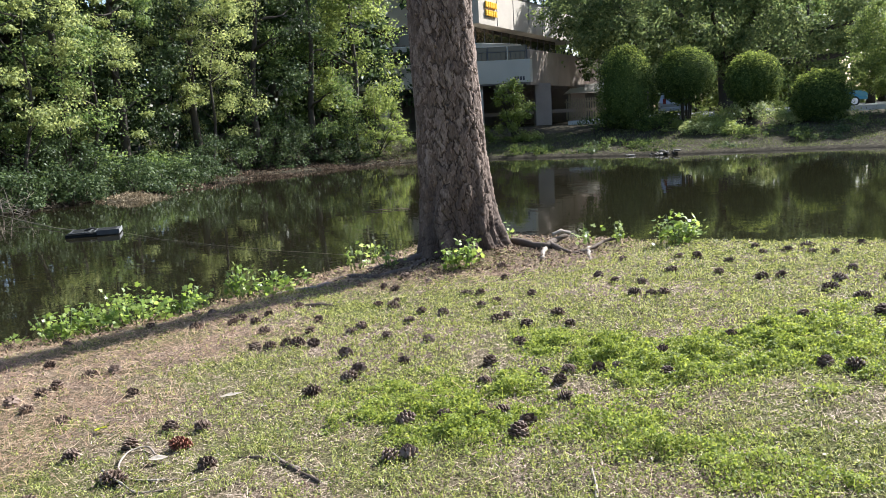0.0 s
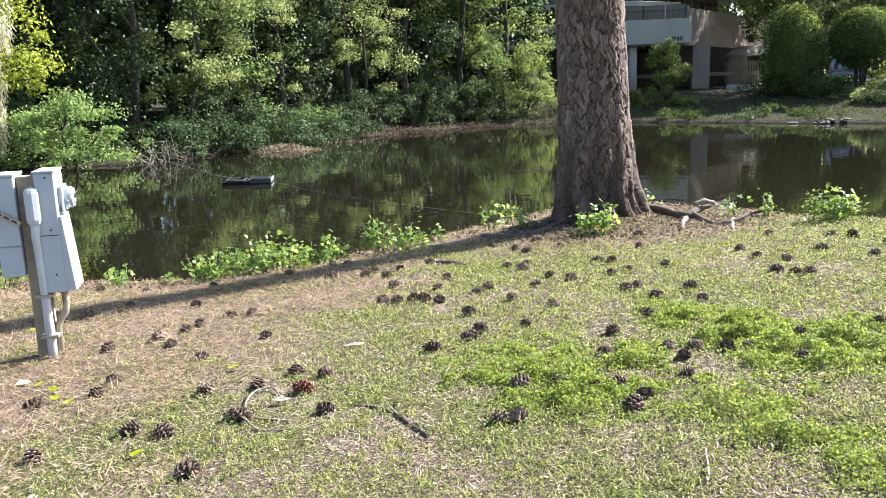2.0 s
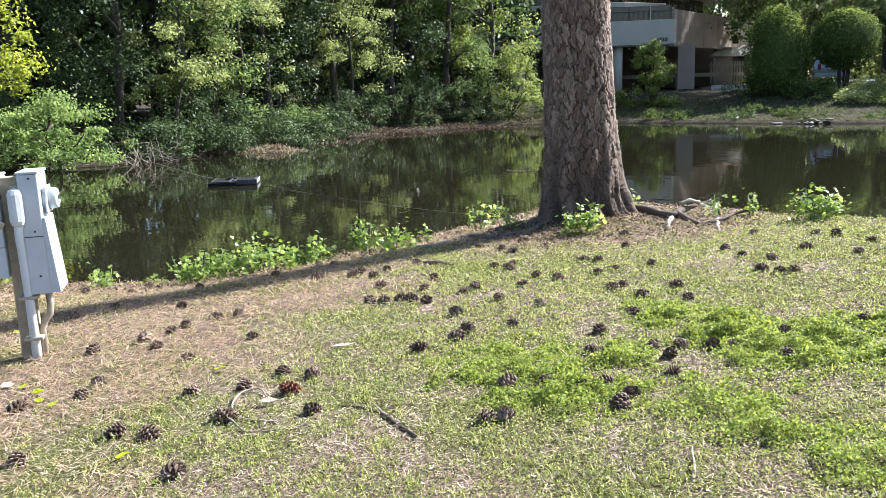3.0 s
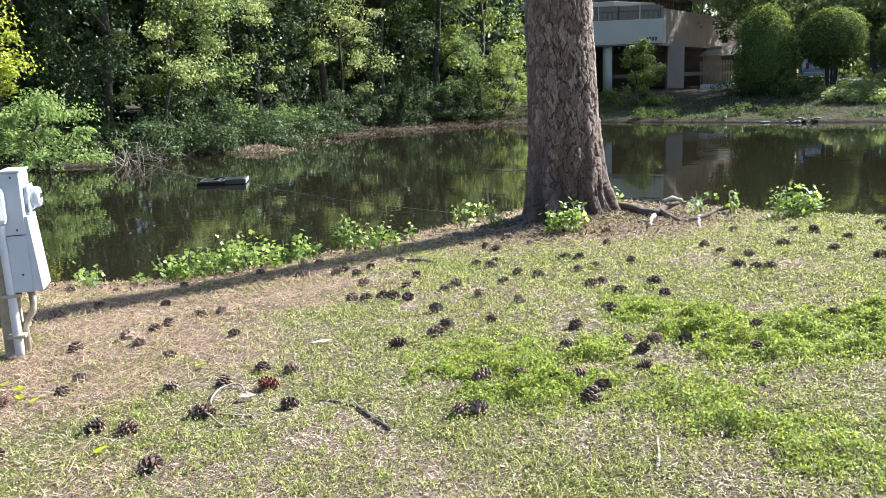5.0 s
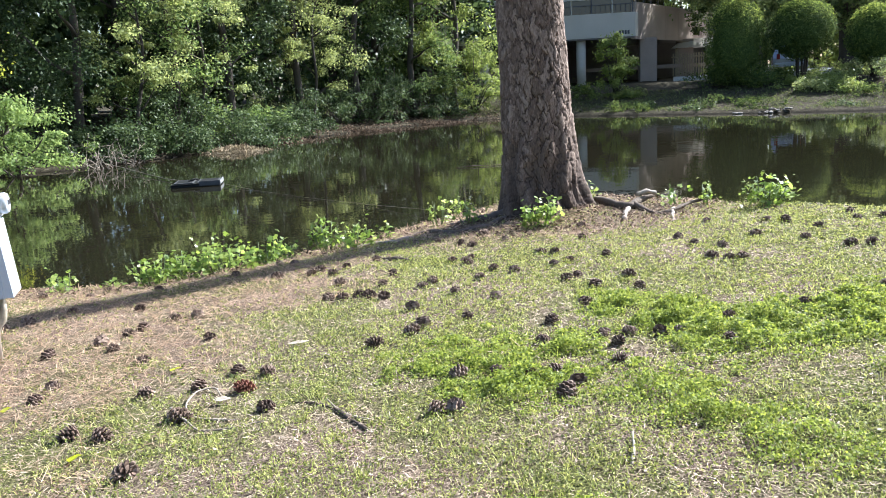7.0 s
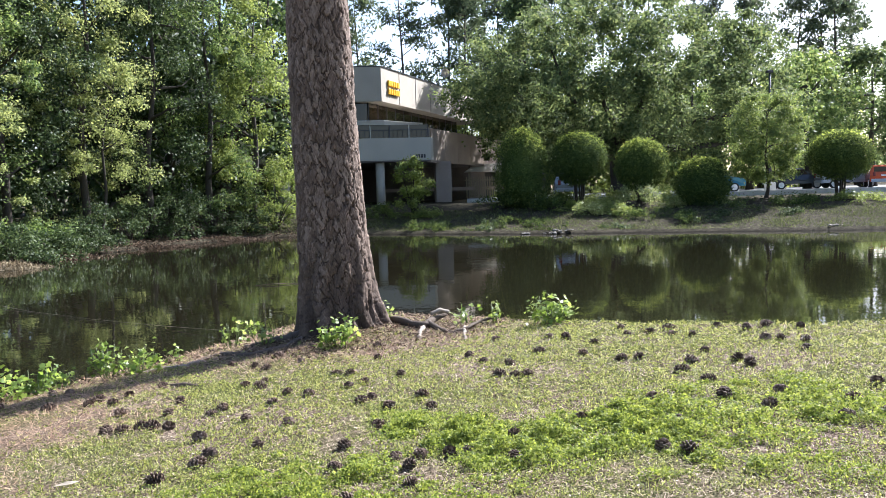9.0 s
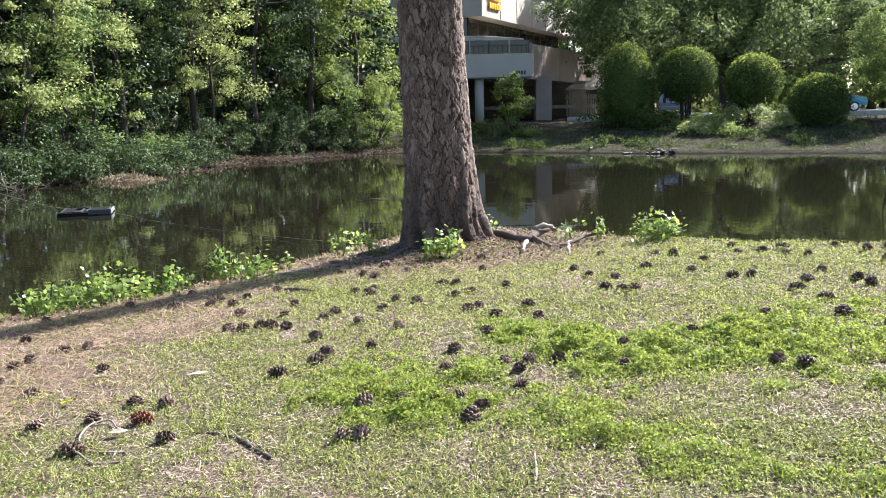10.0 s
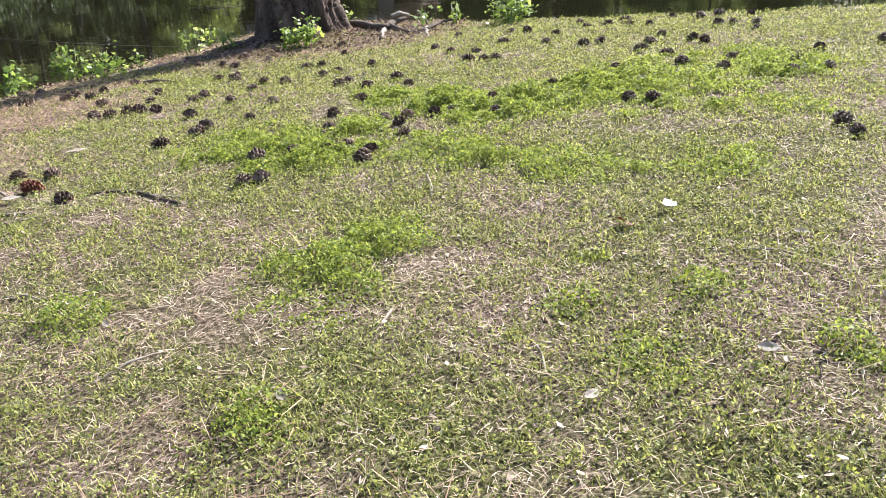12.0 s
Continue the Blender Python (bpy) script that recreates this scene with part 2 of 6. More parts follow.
def tube(bm, pts, radii, sides=8, cap=True):
    """A round, tapering tube along points."""
    rings = []
    pts = [Vector(p) for p in pts]
    for i, p in enumerate(pts):
        d = (pts[min(i + 1, len(pts) - 1)] - pts[max(i - 1, 0)]).normalized()
        a = d.orthogonal().normalized() if i == 0 else (rings_a - d * rings_a.dot(d)).normalized()
        rings_a = a
        c = d.cross(a)
        r = radii[i] if hasattr(radii, "__len__") else radii
        rings.append([bm.verts.new(p + (a * math.cos(q) + c * math.sin(q)) * r) for q in (k * 2 * math.pi / sides for k in range(sides))])
    for r0, r1 in zip(rings, rings[1:]):
        for k in range(sides):
            f = bm.faces.new((r0[k], r0[(k + 1) % sides], r1[(k + 1) % sides], r1[k])); f.smooth = True
    if cap:
        bm.faces.new(rings[0][::-1]); bm.faces.new(rings[-1])
    return bm


def unit(v):
    return v / np.maximum(np.linalg.norm(v, axis=-1, keepdims=True), 1e-9)


def leaf_arrays(rng, at, out, length, width, up=0.5, droop=0.0):
    """Leaves as folded diamonds, faces turned up and outward."""
    n = len(at)
    nrm = unit(out * 0.6 + np.array([0, 0, up]) + rng.normal(0, 0.55, (n, 3)))
    ax = unit(np.cross(nrm, rng.normal(0, 1, (n, 3))))
    ax = unit(ax + np.array([0, 0, -droop]))
    side = unit(np.cross(nrm, ax))
    ln = (np.asarray(length) * rng.uniform(0.6, 1.25, n))[:, None]
    wd = (np.asarray(width) * rng.uniform(0.6, 1.2, n))[:, None]
    v = np.stack([at, at + ax * ln * 0.45 + side * wd * 0.5 - nrm * wd * 0.12, at + ax * ln, at + ax * ln * 0.45 - side * wd * 0.5 - nrm * wd * 0.12], 1).reshape(-1, 3)
    f = np.arange(4 * n).reshape(-1, 4)
    return v, f


def clumps(rng, centres, radii, per, flat=0.75, shell=0.55):
    """Points in clumps, thicker near each clump's outside; also the way out from the clump."""
    c = np.repeat(centres, per, 0); r = np.repeat(radii, per)
    d = unit(rng.normal(0, 1, (len(c), 3)))
    q = np.where(rng.uniform(0, 1, len(c)) < 0.68, rng.uniform(0, 1, len(c)) ** (1 - shell), np.abs(rng.normal(0, 0.75, len(c))))
    off = d * (r * q)[:, None]
    off[:, 2] *= flat
    return c + off, d


# ---- the ground ----
WATER_Z = -0.8
POND = [(-45, 12.5), (-20, 11.5), (-10, 10.2), (-6.9, 9.6), (-5.0, 9.1), (-3.6, 8.75), (-2.45, 9.4), (-1.6, 10.2), (-0.75, 11.4), (0.2, 12.3),
        (1.15, 11.9), (1.95, 10.8), (2.95, 9.3), (3.95, 8.2), (5.0, 7.2), (7.5, 5.8), (13, 4.5), (24, 3.8), (45, 7), (46, 20), (34, 27), (23, 31.2),
        (17.8, 34), (11.2, 37.3), (5.7, 41.5), (2.0, 44), (-2.6, 43.4), (-6.8, 38), (-10.2, 30.3), (-12.9, 25), (-16, 24), (-25, 23.2), (-45, 22)]


def pond_distance(x, y):
    """Metres to the pond's edge, below nought inside."""
    p = np.array(POND, float); q = np.roll(p, -1, 0)
    best = np.full(x.shape, 1e9); inside = np.zeros(x.shape, bool)
    for (ax, ay), (bx, by) in zip(p, q):
        dx, dy = bx - ax, by - ay
        t = np.clip(((x - ax) * dx + (y - ay) * dy) / (dx * dx + dy * dy), 0, 1)
        best = np.minimum(best, np.hypot(x - ax - t * dx, y - ay - t * dy))
        hit = ((ay > y) != (by > y))
        xi = ax + (y - ay) * dx / (dy if dy else 1e-9)
        inside ^= hit & (x < xi)
    return np.where(inside, -best, best)


def smooth(t):
    t = np.clip(t, 0, 1)
    return t * t * (3 - 2 * t)


def wobble(x, y, s, k=0.0):
    """Cheap smooth unevenness."""
    return (np.sin(x * 1.7 / s + 1.3 + k) * np.cos(y * 1.3 / s + 0.4 - k) + 0.6 * np.sin(x * 3.1 / s - y * 2.3 / s + 2.1 + k) + 0.4 * np.cos(x * 5.3 / s + y * 4.7 / s + k)) / 2


def ground_z(x, y):
    x, y = np.asarray(x, float), np.asarray(y, float)
    d = pond_distance(x, y) + 0.07 * wobble(x, y, 0.5)
    plane = 0.07 * (np.clip(x, -5.5, 5) + 0.25 * np.clip(x - 5, 0, 20)) - 0.03 * np.clip(y, -6, 13) + 0.012 * wobble(x, y, 0.45, 1.0)
    plane = plane - 0.1 * smooth((1.5 - d) / 1.5) * smooth((0.6 - x) / 0.8)
    plane = plane + 0.12 * np.exp(-((x - 0.6) ** 2 + (y - 9.9) ** 2) / 0.42)          # the mound round the pine's foot
    near = -0.83 + 1.9 * np.clip(d, 0, 0.6)
    k = 0.06
    h = np.clip(0.5 + 0.5 * (plane - near) / k, 0, 1)
    near = np.where(d > 0, plane * (1 - h) + near * h - k * h * (1 - h), 0)
    far = -0.82 + 0.14 * smooth(d / 0.5) + 1.2 * smooth(d / 12) + 0.05 * wobble(x, y, 1.6) * smooth(d / 2) + 0.002 * np.clip(d - 12, 0, 30)
    side = smooth((y - 15) / 4)
    out = near * (1 - side) + far * side
    return np.where(d > 0, out, np.maximum(-0.83 + 0.8 * d, -1.6))


def axis(fine0, fine1, step, lo, hi, grow=1.12, mid=None):
    a = list(np.arange(fine0, fine1, step))
    s, v = step, fine0
    left = []
    while v > lo:
        s *= grow; v -= s; left.append(v)
    s, v = step, a[-1]
    while v < hi:
        s = min(s * grow, mid) if mid and v < 70 else s * grow
        v += s; a.append(v)
    return np.array(left[::-1] + a)


def build_ground():
    xs, ys = axis(-8, 7, 0.12, -900, 900, 1.12, 1.2), axis(1, 12.6, 0.12, -900, 1500, 1.12, 0.8)
    gx, gy = np.meshgrid(xs, ys)
    v = np.stack([gx, gy, ground_z(gx, gy)], -1).reshape(-1, 3)
    i = np.arange(len(ys) - 1)[:, None] * len(xs) + np.arange(len(xs) - 1)[None]
    f = np.stack([i, i + 1, i + 1 + len(xs), i + len(xs)], -1).reshape(-1, 4)
    ob = raw("ground", v, f, LAWN, smooth=True)
    tagged(ob, "pond bank of thin grass, thatch and pine straw", "ground", kind="structure")
    bm = bmesh.new()
    q = [bm.verts.new((x, y, WATER_Z)) for x, y in ((-80, 3), (60, 3), (60, 46), (-80, 46))]
    bm.faces.new(q)
    tagged(part("water", bm, WATER), "still dark brown pond water mirroring the trees", "water", kind="structure")


build_ground()

# ---- the building across the pond ----
SIDE = (0.48, 0.877)                 # the way the east side runs back


def back_of(x, y, d):
    return (x + SIDE[0] * d, y + SIDE[1] * d)


def slab_plan(x0, x1, y, depth, inset=0.0):
    """Plan of a storey: front along x at y, the east side running back askew."""
    a, b = (x0, y + inset), (x1 - inset * 1.15, y + inset)
    return [a, b, back_of(*b, depth), (x0, back_of(*b, depth)[1])]


def office_building():
    root = empty("office_building", 0, 0, 0)
    tagged(root, "two-storey off-white concrete office raised on columns over parking", "building")
    W0, F = -16.0, 56.0
    part("parapet", prism(bmesh.new(), slab_plan(W0, 8.87, F, 0.5), 3.48, 4.98), CONCRETE, root)
    part("floor_slab", prism(bmesh.new(), slab_plan(W0, 8.6, F + 0.35, 22), 3.5, 3.9), CONCRETE, root)
    # the side wall of the first floor, in brown stucco with shallow panel joints
    p, q = (8.874, F + 0.02), back_of(8.874, F + 0.02, 24)
    n = Vector((SIDE[1], -SIDE[0], 0))
    for i in range(8):
        wall = bmesh.new()
        a, b = back_of(*p, 3 * i + 0.015), back_of(*p, 3 * i + 2.985)
        prism(wall, [(a[0] - n.x * 0.3, a[1] - n.y * 0.3), (a[0], a[1]), (b[0], b[1]), (b[0] - n.x * 0.3, b[1] - n.y * 0.3)][::1], 3.3, 5.6)
        bmesh.ops.recalc_face_normals(wall, faces=wall.faces)
        part("side_panel", wall, STUCCO, root, "brown stucco side wall")
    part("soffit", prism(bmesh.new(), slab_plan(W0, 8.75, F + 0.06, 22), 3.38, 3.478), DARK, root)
    # a glazed band over the parapet, under a pale ledge that turns back past the upper storey's corner
    for k in range(15):
        x = 8.72 - 1.3 * k
        part("band_post", box(bmesh.new(), x - 0.035, x + 0.035, F + 0.1, F + 0.2, 4.98, 5.86), CONCRETE if k % 2 else STEEL, root)
        part("band_pane", box(bmesh.new(), x - 1.265, x - 0.035, F + 0.2, F + 0.225, 5.0, 5.86), GLASS, root, "dark tinted glass pane")
    for k in range(44):
        x = 8.6 - 0.32 * k
        part("baluster", box(bmesh.new(), x - 0.012, x + 0.012, F + 0.14, F + 0.164, 5.06, 5.5), STEEL, root)
    part("handrail", box(bmesh.new(), W0, 8.7, F + 0.125, F + 0.175, 5.5, 5.545), STEEL, root)
    for k in range(8):
        a = back_of(8.7, F + 0.15, 1.4 * k + 0.7)
        part("band_post", box(bmesh.new(), a[0] - 0.03, a[0] + 0.03, a[1] - 0.03, a[1] + 0.03, 4.98, 5.86), STEEL, root)
    part("ledge", prism(bmesh.new(), [(W0, F + 0.05), (5.75, F + 0.05), (8.72, F + 2.6), (8.9, F + 3.4), (6.0, F + 3.4), (W0, F + 3.4)], 5.86, 6.12), CONCRETE, root, "pale concrete ledge")
    part("ledge_trim", prism(bmesh.new(), [(W0, F + 0.02), (5.77, F + 0.02), (8.74, F + 2.58), (8.72, F + 2.62), (5.75, F + 0.08), (W0, F + 0.08)], 6.121, 6.16), KERB_PAINT, root)
    part("terrace", prism(bmesh.new(), slab_plan(W0, 8.5, F + 0.4, 21), 4.6, 4.72), CONCRETE, root)
    # second storey: tinted glass set back, a pale ledge across it, the deep fascia over it
    g = slab_plan(W0, 5.65, F, 21, 0.75)
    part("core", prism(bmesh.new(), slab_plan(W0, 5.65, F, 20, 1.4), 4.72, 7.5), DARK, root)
    for k in range(12):
        x1 = g[1][0] - 1.55 * k
        pane = box(bmesh.new(), x1 - 1.49, x1, F + 0.75, F + 0.79, 4.75, 7.4)
        part("window_pane", pane, GLASS, root)
        part("mullion", box(bmesh.new(), x1 - 1.55, x1 - 1.49, F + 0.70, F + 0.82, 4.75, 7.4), STEEL, root)
    for k in range(12):
        a, b = back_of(*g[1], 1.6 * k + 0.06), back_of(*g[1], 1.6 * k + 1.54)
        pane = prism(bmesh.new(), [(a[0] - 0.05, a[1]), (a[0], a[1]), (b[0], b[1]), (b[0] - 0.05, b[1])], 4.75, 7.4)
        part("window_pane", pane, GLASS, root)
        c = back_of(*g[1], 1.6 * k)
        part("mullion", prism(bmesh.new(), [(c[0] - 0.06, c[1]), (c[0] + 0.03, c[1]), (c[0] + 0.06, c[1] + 0.06), (c[0] - 0.03, c[1] + 0.06)], 4.75, 7.4), STEEL, root)
    part("fascia", prism(bmesh.new(), slab_plan(W0, 5.65, F, 24), 7.42, 9.7), FASCIA, root, "beige concrete fascia")
    part("coping", prism(bmesh.new(), slab_plan(W0, 5.69, F - 0.04, 24.1), 9.7, 9.76), STEEL, root)
    for k in range(7):                # joints of the fascia's panels on the side
        a = back_of(5.655, F, 3.2 * k + 3.2)
        part("panel_joint", prism(bmesh.new(), [(a[0] - 0.02, a[1] - 0.02), (a[0] + 0.02, a[1] - 0.02), (a[0] + 0.03, a[1] + 0.01), (a[0] - 0.01, a[1] + 0.01)], 7.44, 9.68), DARK, root)
    # columns, piers and the dim parking level
    for x in (5.45, -0.9, -7.2, -13.5):
        bm = bmesh.new()
        tube(bm, [(x, F + 0.7, 0.3), (x, F + 0.7, 3.4)], 0.31, 24)
        part("column", bm, CONCRETE, root)
    for d in (2.2, 10.5, 18.5):
        a = back_of(8.5, F, d)
        part("pier", box(bmesh.new(), a[0] - 0.15, a[0] + 0.95, a[1] - 0.4, a[1] + 0.5, 0.2, 3.4, 0.02), STUCCO, root, "brown stucco pier")
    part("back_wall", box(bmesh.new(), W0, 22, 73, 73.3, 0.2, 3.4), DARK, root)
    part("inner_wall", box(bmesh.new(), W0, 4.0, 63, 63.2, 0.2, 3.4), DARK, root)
    for d in (6, 9.5, 13, 16.5):
        a = back_of(9.5, F, d)
        part("low_wall", box(bmesh.new(), a[0] - 6.5, a[0] + 0.5, a[1], a[1] + 0.2, 1.35, 1.6), STUCCO, root)
    # blank bars where the number stood
    for k in range(4):
        part("number_bar", box(bmesh.new(), 7.82 + 0.18 * k, 7.95 + 0.18 * k, F - 0.02, F - 0.002, 3.62, 3.86), STEEL, root)
    return root


def gold_sign():
    """Two rows of plain gold blocks on the fascia's side."""
    root = empty("wall_sign", *back_of(5.65, 56, 1.0), 8.55, math.degrees(math.atan2(SIDE[1], SIDE[0])))
    tagged(root, "gold block sign in two rows on the concrete fascia", "sign")
    for r in range(2):
        for k in range(5):
            part("sign_block", box(bmesh.new(), 0.05 + 0.4 * k, 0.36 + 0.4 * k, -0.14, -0.02, -0.55 * r, 0.38 - 0.55 * r, 0.02), GOLD, root)


def dish():
    root = empty("satellite_dish", 12.0, 67.5, 9.7)
    tagged(root, "small pale satellite dish on the office roof", "antenna")
    bm = bmesh.new()
    tube(bm, [(0, 0, 0), (0, 0, 0.9)], 0.05, 8)
    part("mast", bm, STEEL, root)
    bm = bmesh.new()
    rings = []
    for i in range(6):
        r = 0.36 * i / 5
        rings.append([bm.verts.new((math.cos(a) * r, -0.12 - 0.18 * (r / 0.36) ** 2 - 0.0, 1.15 + math.sin(a) * r)) for a in (2 * math.pi * k / 20 for k in range(20))] if i else [bm.verts.new((0, -0.12, 1.15))])
    for k in range(20):
        bm.faces.new((rings[0][0], rings[1][k], rings[1][(k + 1) % 20]))
    for a, b in zip(rings[1:], rings[2:]):
        for k in range(20):
            bm.faces.new((a[k], b[k], b[(k + 1) % 20], a[(k + 1) % 20]))
    bmesh.ops.solidify(bm, geom=bm.faces[:], thickness=0.02)
    part("reflector", bm, CONCRETE, root)
    bm = bmesh.new()
    tube(bm, [(0, -0.2, 0.7), (0, -0.75, 1.1)], 0.02, 6)
    part("feed_arm", bm, STEEL, root)


office_building()
gold_sign()
dish()

# ---- trees ----
def limb_points(rng, start, way, length, n=5, bend=0.25):
    pts, p, d = [Vector(start)], Vector(start), Vector(way).normalized()
    for _ in range(n):
        d = (d + Vector(rng.normal(0, bend, 3).tolist()) + Vector((0, 0, 0.06))).normalized()
        p = p + d * (length / n)
        pts.append(p.copy())
    return pts


def broadleaf(name, label, seed, x, y, height, radius, leaf, leaves=9000, size=0.24, base=0.1, lean=(0, 0), clump=1.15, n_clumps=46, bark=None, trunk_r=0.16, forks=7, top=1.0, flat=0.75, oval=False):
    """A tree with a leaning tapered trunk, limbs and a loose crown of clumps."""
    rng = np.random.default_rng(seed)
    z0 = float(ground_z(x, y)) - 0.15
    root = empty(name, x, y, z0)
    tagged(root, label, "tree")
    bm = bmesh.new()
    k = 9
    trunk = [(lean[0] * (i / k) ** 1.4 + 0.12 * math.sin(i * 1.1 + seed), lean[1] * (i / k) ** 1.4 + 0.12 * math.cos(i * 0.9 + seed), height * 0.86 * i / k) for i in range(k + 1)]
    tube(bm, trunk, [trunk_r * (1.35 if i == 0 else 1 - 0.85 * i / k) for i in range(k + 1)], 10)
    part("trunk", bm, bark or OAK_BARK, root)
    tips = []
    for j in range(forks):
        i = 2 + int((k - 3) * j / max(1, forks - 1))
        a = rng.uniform(0, 2 * math.pi)
        pts = limb_points(rng, trunk[i], (math.cos(a), math.sin(a), 0.45), radius * rng.uniform(0.6, 0.95))
        bm = bmesh.new()
        tube(bm, pts, [trunk_r * 0.42 * (1 - 0.85 * q / 5) for q in range(6)], 6)
        part("limb", bm, bark or OAK_BARK, root)
        tips.append(pts[-1])
    # clump centres over the crown's outline
    t = rng.uniform(base, 1.0, n_clumps) ** 0.9
    prof = np.sin(np.pi * np.clip((t - base + 0.16) / (1.16 - base), 0, 1)) ** 0.65
    if oval:                          # an even egg of a crown
        t = rng.uniform(base, 0.97, n_clumps)
        prof = np.sqrt(np.clip(1 - ((t - 0.58) / 0.46) ** 2, 0.02, 1))
    ang = rng.uniform(0, 2 * np.pi, n_clumps)
    rr = radius * prof * np.sqrt(rng.uniform(0.15, 1.0, n_clumps))
    c = np.stack([rr * np.cos(ang) + lean[0] * t ** 1.4, rr * np.sin(ang) + lean[1] * t ** 1.4, t * height * top], 1)
    c = np.concatenate([c, np.array([p[:] for p in tips])]) if tips else c
    rad = clump * rng.uniform(0.4, 1.4, len(c))
    per = max(20, leaves // len(c))
    at, out = clumps(rng, c, rad, per, flat)
    v, f = leaf_arrays(rng, at, out, size, size * 0.62, up=0.55, droop=0.3)
    raw("crown", v, f, leaf, root)
    return root


def shrub(name, label, seed, x, y, w, h, leaf, leaves=2500, size=0.14, category="shrub", lift=0.0, clump=0.4, n=26, spread=1.0):
    """A loose bush: thin stems and clumps of leaves."""
    rng = np.random.default_rng(seed)
    root = empty(name, x, y, float(ground_z(x, y)) - 0.04)
    tagged(root, label, category)
    t = rng.uniform(0.05, 1, n)
    a = rng.uniform(0, 2 * np.pi, n)
    r = w / 2 * np.sqrt(rng.uniform(0, 1, n)) * np.sin(np.pi * (0.2 + 0.75 * t)) ** 0.6 * spread
    c = np.stack([r * np.cos(a), r * np.sin(a), lift + t * (h - lift)], 1)
    for i in range(0, n, 4):
        p = Vector(c[i].tolist())
        bm = bmesh.new()
        tube(bm, [(0, 0, 0), (p * 0.5 + Vector((0, 0, 0.1 * h)))[:], p[:]], [0.02 * h ** 0.5, 0.014 * h ** 0.5, 0.006], 5)
        part("stem", bm, OAK_BARK, root)
    at, out = clumps(rng, c, clump * rng.uniform(0.6, 1.2, n), max(8, leaves // n), 0.8)
    at[:, 2] = np.maximum(at[:, 2], 0.03)
    v, f = leaf_arrays(rng, at, out, size, size * 0.65, up=0.6, droop=0.2)
    raw("foliage", v, f, leaf, root)
    return root


def clipped(name, label, seed, x, y, z_low, w, h, leaf, kind="ball", leaves=15500, size=0.1, stems=5):
    """A clipped evergreen: a close shell of small leaves over a dark inside, on stems where it is lifted."""
    rng = np.random.default_rng(seed)
    g = float(ground_z(x, y)) - 0.05
    root = empty(name, x, y, g)
    tagged(root, label, "topiary bush")
    zc, hh = z_low - g + h / 2, h / 2
    d = unit(rng.normal(0, 1, (leaves, 3)))
    ths = np.arctan2(d[:, 1], d[:, 0]); phs = np.arcsin(d[:, 2])
    bump = 1 + 0.05 * np.sin(5 * ths + seed) * np.cos(4 * phs + seed) + 0.045 * np.sin(11 * ths - 7 * phs + 2 * np.sin(6 * phs)) + rng.normal(0, 0.04, leaves)
    r = bump * (1 - 0.22 * rng.uniform(0, 1, leaves) ** 2.2)
    if kind == "egg":                 # broad foot, pointed top
        sx = w / 2 * np.sqrt(np.clip(1 - np.abs(d[:, 2]) ** 2.6, 0, 1)) * (1 - 0.16 * d[:, 2]) / np.maximum(np.hypot(d[:, 0], d[:, 1]), 0.05)
    else:
        sx = np.full(leaves, w / 2)
    at = np.stack([d[:, 0] * r * sx, d[:, 1] * r * sx, zc + d[:, 2] * r * hh], 1)
    stray = rng.uniform(0, 1, leaves) < 0.02
    at[stray] += d[stray] * rng.uniform(0.03, 0.18, (stray.sum(), 1))
    at[:, 2] = np.maximum(at[:, 2], 0.05)
    v, f = leaf_arrays(rng, at, d * 1.3, size, size * 0.6, up=0.25)
    raw("foliage", v, f, leaf, root)
    # extra yellow-green leaves over the top paint in the sunlit rim
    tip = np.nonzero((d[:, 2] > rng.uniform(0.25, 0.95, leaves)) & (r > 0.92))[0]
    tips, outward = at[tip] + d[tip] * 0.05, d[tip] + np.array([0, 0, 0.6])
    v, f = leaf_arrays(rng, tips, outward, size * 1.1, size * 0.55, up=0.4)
    raw("fresh_growth", v, f, LEAF_RIM, root)["label"] = "yellow-green top leaves coloured as rim light"
    bm = bmesh.new()
    bmesh.ops.create_icosphere(bm, subdivisions=3, radius=1.0)
    for q in bm.verts:
        e = 0.74 + 0.1 * noise.noise(q.co * 4 + Vector((seed, 0, 0)))
        rr = (math.sqrt(max(0.0, 1 - abs(q.co.z) ** 2.6)) * (1 - 0.16 * q.co.z) / max(0.05, math.hypot(q.co.x, q.co.y)) if kind == "egg" else 1.0) * w / 2 * e
        q.co = (q.co.x * rr, q.co.y * rr, max(0.03, zc + q.co.z * hh * e))
    part("inner_foliage", bm, leaf, root)
    for k in range(stems):
        bm = bmesh.new()
        a = 2 * math.pi * k / stems + seed
        tube(bm, [(0.18 * math.cos(a), 0.18 * math.sin(a), -0.1), (0.3 * math.cos(a), 0.3 * math.sin(a), zc * 0.6), (0.24 * w * math.cos(a), 0.24 * w * math.sin(a), zc + hh * 0.3)], [0.06, 0.05, 0.02], 6)
        part("stem", bm, OAK_BARK, root)
    return root


